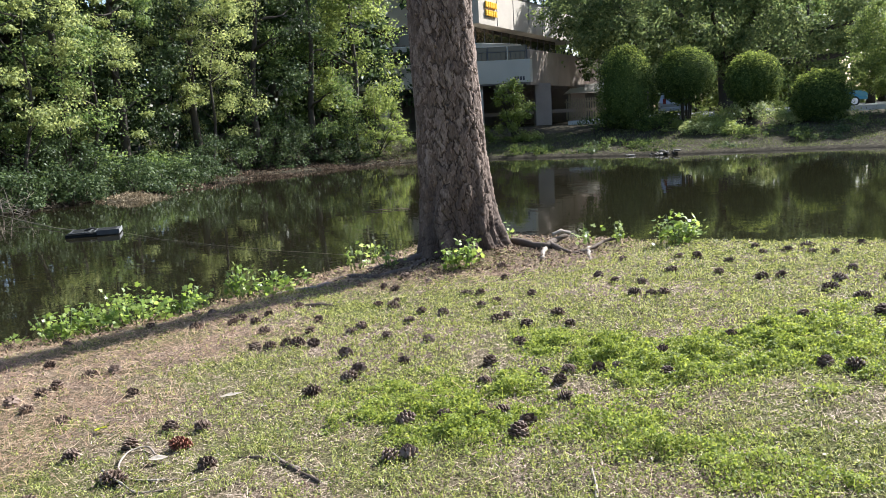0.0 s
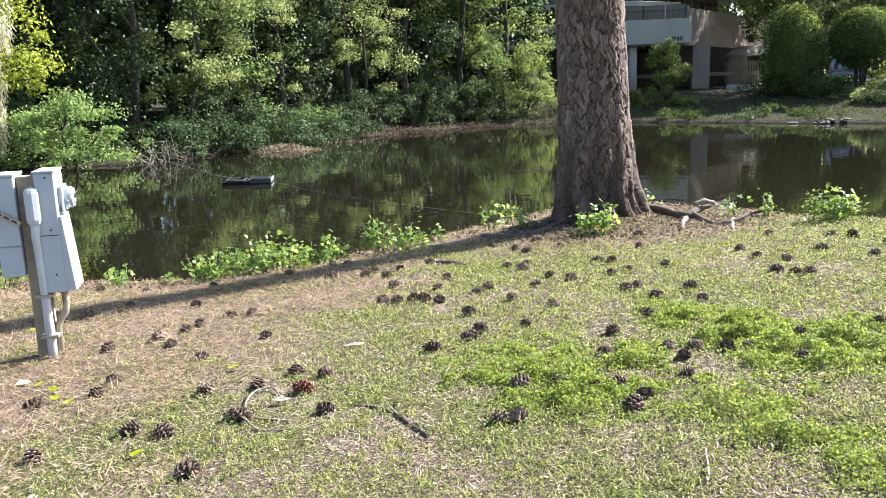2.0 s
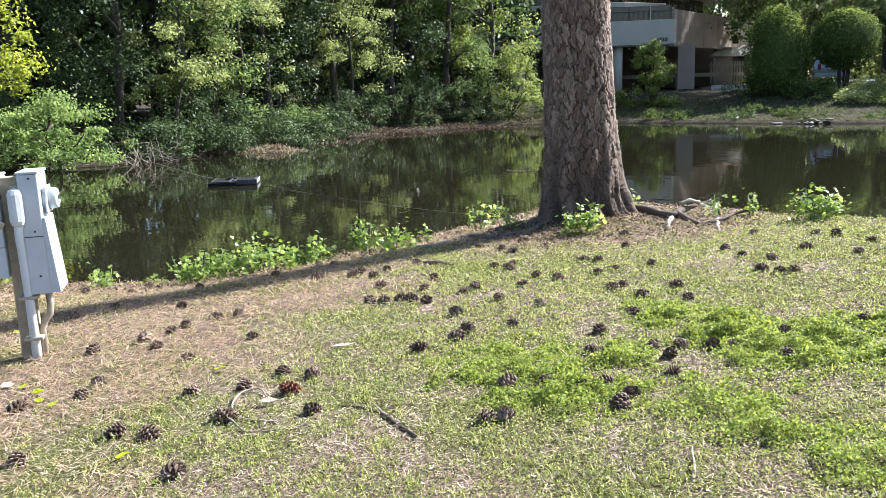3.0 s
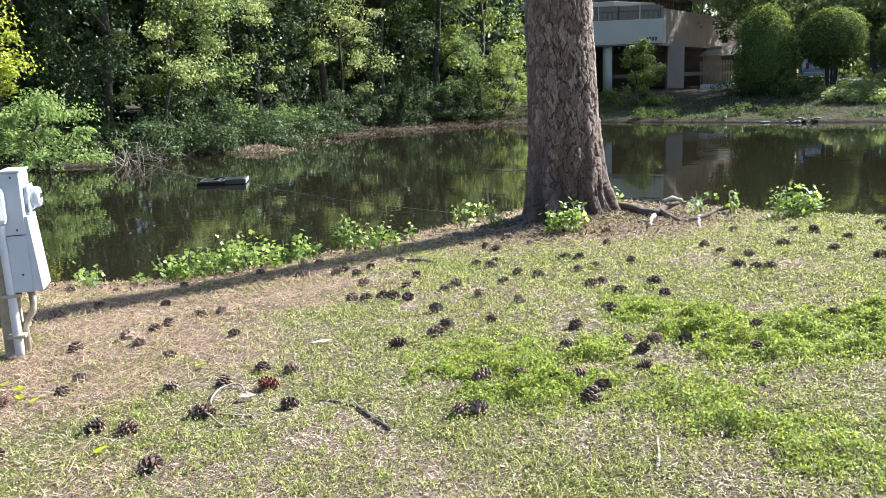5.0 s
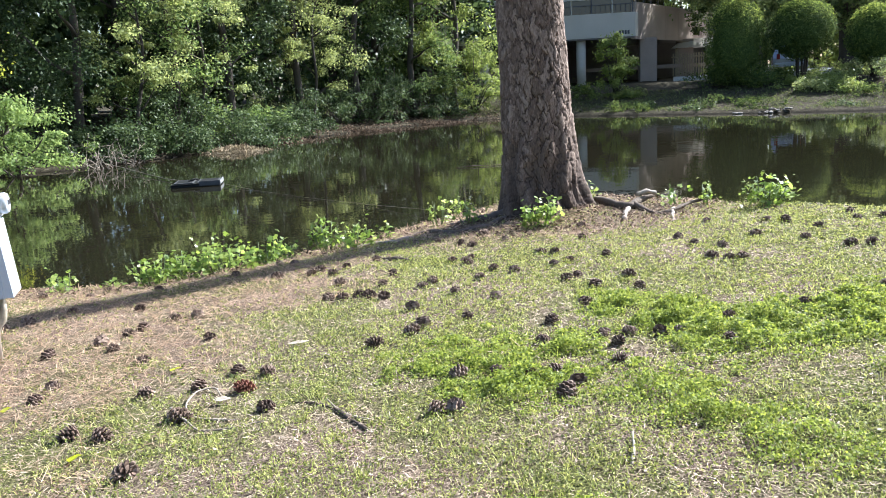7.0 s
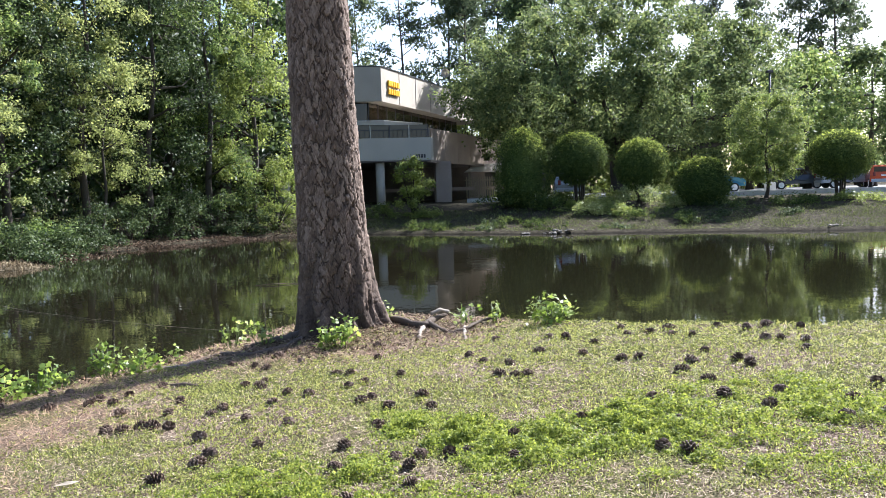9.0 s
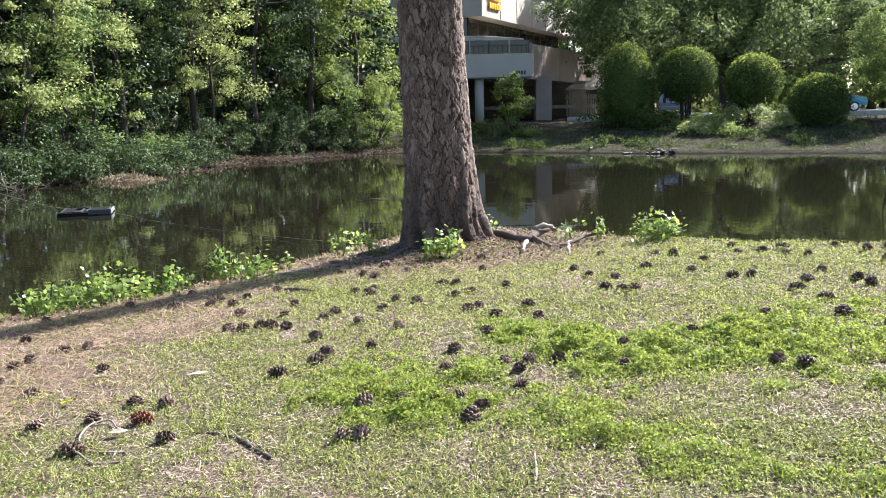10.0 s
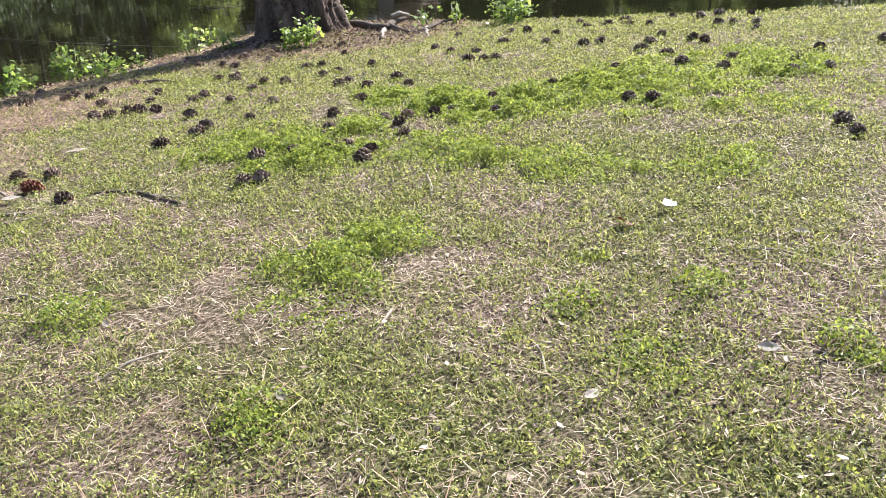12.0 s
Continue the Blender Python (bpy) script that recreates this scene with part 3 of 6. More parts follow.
def far_pine(seed, x, y, height, r=0.2, crown=3.4):
    """A tall, thin pine, bare below, with tufted plates of needles near the top."""
    rng = np.random.default_rng(seed)
    root = empty("pine_tree", x, y, float(ground_z(x, y)) - 0.2)
    tagged(root, "tall slim pine with a thin tufted crown", "tree", "pines behind the office")
    bm = bmesh.new()
    lean = rng.normal(0, 1.1, 2)
    tr = [(lean[0] * (i / 8), lean[1] * (i / 8), height * i / 8) for i in range(9)]
    tube(bm, tr, [r * (1 - 0.8 * i / 8) for i in range(9)], 8)
    part("trunk", bm, OAK_BARK, root)
    cs = []
    for j in range(24):
        t = 0.4 + 0.6 * rng.uniform(0, 1) ** 0.75
        a = rng.uniform(0, 2 * math.pi)
        ln = crown * (1.15 - t) * rng.uniform(0.7, 1.5) + 0.5
        p = Vector((lean[0] * t, lean[1] * t, height * t))
        e = p + Vector((math.cos(a) * ln, math.sin(a) * ln, rng.uniform(0.0, 0.7) * ln))
        bm = bmesh.new()
        tube(bm, [p[:], ((p + e) / 2 + Vector((0, 0, -0.1)))[:], e[:]], [0.05, 0.035, 0.015], 5)
        part("limb", bm, OAK_BARK, root)
        cs.append(e[:]); cs.append(((p + e * 2) / 3)[:])
    cs = np.array(cs)
    at, out = clumps(rng, cs, rng.uniform(0.7, 1.9, len(cs)), 44, 0.6)
    v, f = leaf_arrays(rng, at, out, 0.6, 0.24, up=0.3)
    raw("crown", v, f, LEAF_PINE, root)


WOOD = "broadleaf tree with leaves down to the water"
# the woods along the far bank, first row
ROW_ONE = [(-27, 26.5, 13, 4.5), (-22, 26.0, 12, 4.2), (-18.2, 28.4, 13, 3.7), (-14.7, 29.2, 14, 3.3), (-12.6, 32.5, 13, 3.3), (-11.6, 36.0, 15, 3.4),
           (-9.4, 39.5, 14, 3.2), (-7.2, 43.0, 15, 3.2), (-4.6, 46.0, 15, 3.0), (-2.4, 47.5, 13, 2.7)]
# leaf colour picked by tree paints the lit and shaded parts of the woods
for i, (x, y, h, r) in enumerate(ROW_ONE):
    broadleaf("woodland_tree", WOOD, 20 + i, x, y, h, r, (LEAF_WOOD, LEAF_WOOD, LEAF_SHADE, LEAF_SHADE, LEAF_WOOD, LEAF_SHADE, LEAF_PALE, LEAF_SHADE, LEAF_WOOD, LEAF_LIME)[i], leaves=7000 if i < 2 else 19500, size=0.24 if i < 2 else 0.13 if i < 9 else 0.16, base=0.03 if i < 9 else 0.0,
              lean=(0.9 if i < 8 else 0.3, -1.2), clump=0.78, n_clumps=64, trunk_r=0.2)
# deeper rows mostly take the leaf colour with shade in it
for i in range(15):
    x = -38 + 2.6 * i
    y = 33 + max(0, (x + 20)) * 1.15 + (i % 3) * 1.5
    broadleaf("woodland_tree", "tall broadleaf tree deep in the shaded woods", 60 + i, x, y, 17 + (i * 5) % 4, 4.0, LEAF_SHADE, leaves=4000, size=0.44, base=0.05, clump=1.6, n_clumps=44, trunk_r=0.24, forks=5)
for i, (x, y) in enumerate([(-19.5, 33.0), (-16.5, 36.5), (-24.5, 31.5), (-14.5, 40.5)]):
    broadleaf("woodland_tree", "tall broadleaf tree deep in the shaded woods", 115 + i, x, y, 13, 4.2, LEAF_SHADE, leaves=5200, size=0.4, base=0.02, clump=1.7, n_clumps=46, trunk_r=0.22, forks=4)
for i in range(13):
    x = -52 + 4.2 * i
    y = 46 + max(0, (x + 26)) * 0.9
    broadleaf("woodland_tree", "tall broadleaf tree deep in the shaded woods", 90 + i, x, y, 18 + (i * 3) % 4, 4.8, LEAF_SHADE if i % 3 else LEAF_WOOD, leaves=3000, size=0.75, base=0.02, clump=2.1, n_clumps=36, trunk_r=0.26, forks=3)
# brush at the water's edge
EDGE = [(-15.6, 25.3, 3.6, 1.3), (-13.8, 27.8, 2.4, 1.0), (-11.9, 31.2, 2.4, 2.0), (-10.4, 34.6, 2.6, 1.2), (-9.2, 37.4, 2.8, 1.9),
        (-20, 25.2, 4.6, 2.8), (-24.5, 25.0, 4.6, 2.6), (-7.8, 41.2, 2.6, 1.6),
        (-17.4, 24.8, 3.0, 2.0), (-12.5, 27.5, 1.6, 1.0), (-11.3, 29.3, 1.5, 0.9), (-9.9, 31.6, 1.8, 1.3), (-9.2, 33.4, 1.8, 0.9), (-8.8, 35.6, 1.6, 1.1), (-4.3, 45.0, 3.0, 2.2), (-6.3, 43.2, 3.0, 2.0), (-2.9, 46.0, 2.8, 2.4)]
for i, (x, y, w, h) in enumerate(EDGE):
    shrub("waterside_bush", "shaded glossy-leaved bush leaning over the pond's edge" if i % 3 or i > 7 else "leafy green bush leaning over the pond's edge", 130 + i, x, y, w, h, LEAF_SHADE if i % 3 or i > 7 else LEAF_WOOD, 3600, 0.115, clump=0.4, n=52, lift=0.0, spread=1.75)
shrub("waterside_bush", "tall sunlit yellow-green bush beside the office", 155, -1.3, 46.6, 3.0, 3.4, LEAF_LIME, 6000, 0.13, clump=0.45, n=70, lift=0.0, spread=1.3)
for i, (x, y, h, r) in enumerate([(-12.75, 29.6, 8.0, 2.1), (-11.6, 32.6, 8.5, 2.3), (-8.6, 39.0, 9.0, 1.9)]):
    broadleaf("slender_tree", "slender sunlit tree with open sprays of pale leaves at the water", 160 + i, x, y, h, r, LEAF_PALE, leaves=9000, size=0.115, base=0.2, lean=(0.9, -0.5), clump=0.52, n_clumps=40, trunk_r=0.09, forks=9, flat=0.5)

# across the water: the clipped row, the small tree and the oak
def at_view(px, depth):
    """A place on the far bank: metres across per metre ahead, and metres ahead along the bank's axis."""
    ax, ay = 0.142, 0.990
    return (0.21 + ax * depth + ay * px * depth, 0.54 + ay * depth - ax * px * depth)


CLIPPED = [  # across, depth, foot, width, height, shape, stems
    (0.1215, 47.5, 0.1, 3.1, 4.6, "egg", 0), (0.191, 47.0, 1.42, 3.15, 2.95, "ball", 5), (0.2665, 46.0, 1.0, 2.85, 2.85, "ball", 6),
    (0.3415, 43.5, 0.0, 2.85, 2.65, "ball", 0), (0.511, 44.0, 1.3, 3.3, 2.6, "ball", 5)]
for i, (a, d, low, w, h, shape, stems) in enumerate(CLIPPED):
    x, y = at_view(a, d)
    tagged(clipped("clipped_bush", ("tall egg-shaped clipped evergreen bush", "round clipped evergreen on bare stems", "round clipped bush on leafy stems", "squat dark clipped ball bush on the bank", "wide round-headed clipped tree on thin stems")[i],
                   200 + i, x, y, low, w, h, LEAF_CLIP, shape, stems=stems), group="clipped bushes on the far bank")
x, y = at_view(0.4205, 44.5)
broadleaf("small_tree", "small open rounded tree with a forked trunk on the far bank", 220, x, y, 5.8, 2.0, LEAF_OPEN, 38000, 0.105, base=0.2, clump=0.42, n_clumps=240, trunk_r=0.1, forks=6, oval=True)
x, y = at_view(-0.011, 47.6)
shrub("young_tree", "young leafy tree with a pale stem before the office", 221, x, y, 2.2, 3.45, LEAF_LIME, 5000, 0.14, "tree", 0.6, 0.36, 34)
for i, (a, d, w, h) in enumerate([(0.19, 45.0, 2.6, 0.4), (0.262, 44.0, 2.6, 1.15), (0.155, 45.5, 1.6, 0.9), (0.225, 44.3, 1.8, 0.6), (0.30, 43.5, 1.6, 0.6), (-0.045, 49.0, 2.2, 0.7), (0.005, 47.5, 1.2, 0.45), (0.36, 43.6, 1.4, 0.5), (0.10, 47.5, 2.4, 0.9), (0.245, 42.5, 1.3, 0.4), (0.205, 43.2, 1.5, 0.45), (0.455, 42.0, 2.2, 0.35), (0.53, 41.5, 2.0, 0.35), (0.14, 49.5, 2.4, 0.75), (0.175, 49.0, 2.2, 0.6), (0.215, 48.6, 2.4, 0.7), (0.245, 48.0, 2.2, 0.6), (0.29, 47.5, 2.4, 0.8), (0.11, 50.0, 2.2, 0.8)]):
    x, y = at_view(a, d)
    shrub("bank_bush", "low tangled green bush on the far bank", 230 + i, x, y, w, h, (LEAF_LIME, LEAF_PALE, LEAF_CLIP)[i % 3], 1500, 0.12, clump=0.42, n=22, spread=1.4)

tuft_rng = np.random.default_rng(251)
for i in range(26):
    x, y = at_view(tuft_rng.uniform(-0.02, 0.62), tuft_rng.uniform(38.5, 45.0))
    if pond_distance(np.array(x), np.array(y)) > 0.6:
        shrub("bank_tuft", "low green weed tuft on the far bank", 260 + i, x, y, tuft_rng.uniform(0.7, 1.8), tuft_rng.uniform(0.2, 0.5), (LEAF_CLIP, LEAF_SHADE)[i % 2], 420, 0.1, "weed", clump=0.22, n=16, spread=1.5)


def live_oak():
    """A wide spreading oak: short thick trunk, long low limbs, a broad crown."""
    rng = np.random.default_rng(301)
    x, y = at_view(0.238, 60.0)
    root = empty("live_oak", x, y, float(ground_z(x, y)) - 0.2)
    tagged(root, "broad spreading live oak behind the clipped bushes", "tree")
    bm = bmesh.new()
    tube(bm, [(0, 0, 0), (0.1, 0, 1.2), (0.0, 0, 2.6), (-0.1, 0, 4.0)], [0.85, 0.62, 0.58, 0.55], 14)
    part("trunk", bm, OAK_BARK, root)
    ends = []
    for a, ln, up in ((8, 13, 0.42), (40, 9, 0.7), (75, 8, 0.9), (110, 8, 0.9), (150, 11, 0.6), (178, 13, 0.4), (205, 11, 0.5), (250, 8, 0.6), (290, 8, 0.6), (325, 11, 0.5), (60, 6, 2.2)):
        q = radians(a)
        pts = limb_points(rng, (0, 0, 3.2), (math.cos(q), math.sin(q), up), ln, 7, 0.14)
        bm = bmesh.new()
        tube(bm, pts, [0.36 * (1 - 0.85 * i / 7) for i in range(8)], 8)
        part("limb", bm, OAK_BARK, root)
        ends += [p[:] for p in pts[2:]]
    n = 430
    d = unit(rng.normal(0, 1, (n, 3)))
    rr = rng.uniform(0.45, 1, n) ** 0.6
    c = np.stack([d[:, 0] * rr * 13.5 + 0.5, d[:, 1] * rr * 7.5, 7.6 + d[:, 2] * rr * np.where(d[:, 2] < 0, 4.4, 7.4)], 1)
    c[:, 2] = np.maximum(c[:, 2], 2.6 + 0.02 * (c[:, 0]) ** 2 * 0 + rng.uniform(0, 1, n))
    c = np.concatenate([c, np.array(ends)])
    at, out = clumps(rng, c, rng.uniform(0.7, 1.5, len(c)), 170, 0.7)
    v, f = leaf_arrays(rng, at, out, 0.27, 0.175, up=0.55, droop=0.3)
    raw("crown", v, f, LEAF_OAK, root)


live_oak()
broadleaf("park_tree", "leafy tree shading the office's side wall", 345, 16.8, 64.5, 10.5, 3.6, LEAF_OAK, leaves=9000, size=0.28, base=0.3, clump=1.0, n_clumps=60, trunk_r=0.2)
broadleaf("park_tree", "tall leafy tree shading the office's upper side", 346, 19.5, 70.5, 17.5, 3.8, LEAF_OAK, leaves=8000, size=0.34, base=0.35, clump=1.1, n_clumps=60, trunk_r=0.24)
for i, (a, d, h, r) in enumerate([(0.40, 72, 12, 5), (0.47, 66, 11, 4.5), (0.55, 70, 12, 5), (0.63, 64, 12, 5), (0.33, 80, 13, 5), (0.13, 78, 10, 4), (0.74, 60, 12, 5), (0.50, 85, 14, 6), (0.60, 88, 15, 6), (0.72, 80, 15, 6)]):
    x, y = at_view(a, d)
    broadleaf("park_tree", "broad leafy tree beyond the car park", 320 + i, x, y, h, r, (LEAF_OAK, LEAF_WOOD, LEAF_OAK)[i % 3], leaves=6500, size=0.36, base=0.16, clump=1.3, n_clumps=44, trunk_r=0.3)
for i in range(9):
    x, y = at_view(0.05 + 0.052 * i, 84 + 5 * (i % 2))
    broadleaf("park_tree", "broad leafy tree in the dim row behind the oak", 380 + i, x, y, 11.5 + (i % 3), 4.6, LEAF_LIME, leaves=3400, size=0.56, base=0.05, clump=1.6, n_clumps=44, trunk_r=0.24, forks=4)
for i in range(22):
    x = -70 + 9.5 * i
    broadleaf("background_tree", "far broadleaf tree in the hazy woods", 350 + i, x, 112 + 8 * ((i * 7) % 3), 15 + (i * 5) % 5, 7.5, LEAF_OAK, leaves=1900, size=1.1, base=0.02, clump=2.6, n_clumps=40, trunk_r=0.3, forks=3)
for i, (a, d, h) in enumerate([(-0.066, 95, 23), (-0.012, 88, 24), (0.034, 92, 25), (0.052, 84, 22), (0.076, 96, 27), (0.10, 90, 24), (0.12, 100, 26), (0.16, 104, 26), (0.22, 100, 26), (0.28, 98, 26), (0.335, 94, 27), (0.36, 92, 24), (0.41, 100, 25), (0.445, 98, 25), (0.51, 90, 25), (0.53, 96, 25), (-0.10, 90, 24), (0.19, 92, 23), (0.25, 90, 24), (0.065, 108, 28), (0.14, 98, 25), (0.39, 96, 26), (0.475, 94, 26)]):
    x, y = at_view(a, d)
    far_pine(400 + i, x, y, h)

# ---- the big pine on the near bank ----
def big_pine():
    rng = np.random.default_rng(7)
    X, Y = 0.595, 9.9
    root = empty("pine_trunk_tree", X, Y, float(ground_z(X, Y - 0.4)) - 0.12)
    root.name = "pine_tree"
    tagged(root, "old pine with thick plated bark leaning over the bank", "tree")
    R, H = 0.344, 4.6
    nu, nv = 230, 390
    u0 = np.linspace(0, 2 * np.pi, nu, endpoint=False); th = u0 - 0.62 * np.sin(u0 - 1.5 * np.pi); zz = np.linspace(0, H, nv)
    T, Z = np.meshgrid(th, zz)
    # plates: uneven upright cells with thin cracks between, each flaked into smaller scales
    def chance(p, q):
        h = np.sin(p * 127.1 + q * 311.7) * 43758.5453
        return h - np.floor(h)

    def cells(u, v, wide, tall, key):
        """The nearest cell and the metres to its edge, on a jittered grid that closes round the trunk."""
        n = int(round(2 * np.pi * R / wide))
        gu, gv = u / (2 * np.pi) * n, v / tall
        bu, bv = np.floor(gu), np.floor(gv)
        first, second, who = np.full(len(u), 9.0), np.full(len(u), 9.0), np.zeros(len(u))
        for i in (-1, 0, 1):
            for j in (-1, 0, 1):
                cu, cv = bu + i, bv + j
                c = np.mod(cu, n)
                pu, pv = cu + 0.1 + 0.8 * chance(c + key, cv), cv + 0.05 + 0.9 * chance(c + key + 31.3, cv + 7.7)
                q = np.abs(gu - pu) * wide + np.abs(gv - pv) * tall * 0.45 + 0.35 * np.hypot((gu - pu) * wide, (gv - pv) * tall * 0.45)
                nearer = q < first
                second = np.where(nearer, first, np.minimum(second, q))
                who = np.where(nearer, c + 57.0 * cv + key, who)
                first = np.where(nearer, q, first)
        return (second - first) * 0.4, who

    tw, zw = T.ravel(), Z.ravel()
    U, V = tw * R, zw
    wu = tw + (0.06 * np.sin(V * 9 + tw * 3) + 0.035 * np.sin(V * 23 - tw * 7) + 0.03 * np.sin(V * 57 + tw * 13) + 0.016 * np.sin(V * 131 + tw * 29))
    wv = V + 0.04 * np.sin(tw * 9 + V * 5) + 0.02 * np.sin(tw * 31 - V * 17) + 0.01 * np.sin(tw * 67 + V * 40)
    edge, plate_id = cells(wu, wv, 0.078, 0.22, 3.0)
    edge = edge + 0.0022 * (0.5 + 0.5 * np.sin(tw * 8 + V * 6.5) * np.sin(V * 3.1 - tw * 5)) * np.clip(V / 0.8, 0, 1)      # some cracks close up
    fine_edge, flake_id = cells(wu + 0.3, wv, 0.032, 0.06, 11.0)
    lift_, shade_ = 0.5 + 0.5 * chance(plate_id, 1.0), chance(plate_id, 5.0)
    fl = chance(flake_id, 2.0)
    crack = np.clip((edge - 0.0015) / 0.007, 0, 1) ** 0.6
    ridge = np.sin(U * 30 + 1.6 * np.sin(V * 2.6) + 0.9 * np.sin(V * 7.1 + U * 3))
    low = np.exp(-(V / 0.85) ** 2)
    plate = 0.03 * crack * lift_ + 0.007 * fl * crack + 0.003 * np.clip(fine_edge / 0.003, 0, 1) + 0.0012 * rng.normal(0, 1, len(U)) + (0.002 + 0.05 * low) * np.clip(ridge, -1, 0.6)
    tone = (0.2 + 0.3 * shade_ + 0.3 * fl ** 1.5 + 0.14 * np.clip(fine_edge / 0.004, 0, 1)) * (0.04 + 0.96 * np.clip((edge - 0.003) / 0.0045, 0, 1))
    flare = 0.155 * np.exp(-Z.ravel() / 0.33) * (1 + 0.35 * np.cos(T.ravel() * 3 - 0.6) + 0.25 * np.cos(T.ravel() * 5 + 1.0)) + 0.05 * np.exp(-Z.ravel() / 1.1)
    # an old scar low on the side towards the lawn
    sc = np.exp(-(((T.ravel() - 4.85 + np.pi) % (2 * np.pi) - np.pi) / 0.22) ** 2 - ((Z.ravel() - 0.42) / 0.28) ** 2)
    r = R * (1 - 0.036 * Z.ravel()) + flare + plate * (1 - 0.5 * sc) - 0.07 * sc + 0.012 * np.sin(2 * T.ravel() + 0.5 * Z.ravel())
    # the foot: deeply furrowed old bark, toned darker low down, in furrows and scar
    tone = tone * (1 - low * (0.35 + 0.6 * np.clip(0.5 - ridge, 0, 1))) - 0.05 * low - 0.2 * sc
    lx, ly = -0.042 * Z.ravel() + 0.002 * Z.ravel() ** 2, -0.01 * Z.ravel()
    v = np.stack([r * np.cos(T.ravel()) + lx, r * np.sin(T.ravel()) + ly, Z.ravel()], 1)
    i = np.arange(nv - 1)[:, None] * nu; j = np.arange(nu)[None]; j1 = (np.arange(nu) + 1)[None] % nu
    f = np.stack([i + j, i + j1, i + nu + j1, i + nu + j], -1).reshape(-1, 4)
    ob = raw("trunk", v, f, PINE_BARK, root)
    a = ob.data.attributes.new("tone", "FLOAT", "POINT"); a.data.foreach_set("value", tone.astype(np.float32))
    bm = bmesh.new()
    z1 = H - 0.02
    up_pts = [(-0.042 * z + 0.002 * z * z, -0.01 * z, z) for z in (z1, 7, 9.5, 12, 14.5, 17, 19)]
    tube(bm, up_pts, [0.36, 0.33, 0.3, 0.26, 0.2, 0.12, 0.04], 20)
    part("upper_trunk", bm, PINE_BARK, root)
    cs = []
    for k in range(26):
        z = 12.5 + 6.3 * k / 26
        q = k * 2.4
        ln = 3.2 * (1.25 - (z - 12) / 8)
        p = Vector((-0.042 * z + 0.002 * z * z, 0, z)); e = p + Vector((math.cos(q) * ln, math.sin(q) * ln, 0.5))
        bm = bmesh.new()
        tube(bm, [p[:], ((p + e) / 2)[:], e[:]], [0.07, 0.05, 0.02], 6)
        part("limb", bm, PINE_BARK, root)
        cs += [e[:], ((p + 2 * e) / 3)[:]]
    at, out = clumps(rng, np.array(cs), rng.uniform(0.4, 0.8, len(cs)), 70, 0.6)
    v, f = leaf_arrays(rng, at, out, 0.26, 0.05, up=0.3)
    raw("crown", v, f, LEAF_PINE, root)


big_pine()

# ---- the electric service post ----
LENS = bpy.data.materials.new("meter_glass")
nodes_of(LENS)
LENS.node_tree.nodes["Principled BSDF"].inputs["Base Color"].default_value = (0.7, 0.74, 0.76, 1)
LENS.node_tree.nodes["Principled BSDF"].inputs["Roughness"].default_value = 0.08
LENS.node_tree.nodes["Principled BSDF"].inputs["Transmission Weight"].default_value = 0.6
RUST = solid("rusty_steel", (0.38, 0.33, 0.26), 0.6, 0.5, scale=12, vary=0.4)


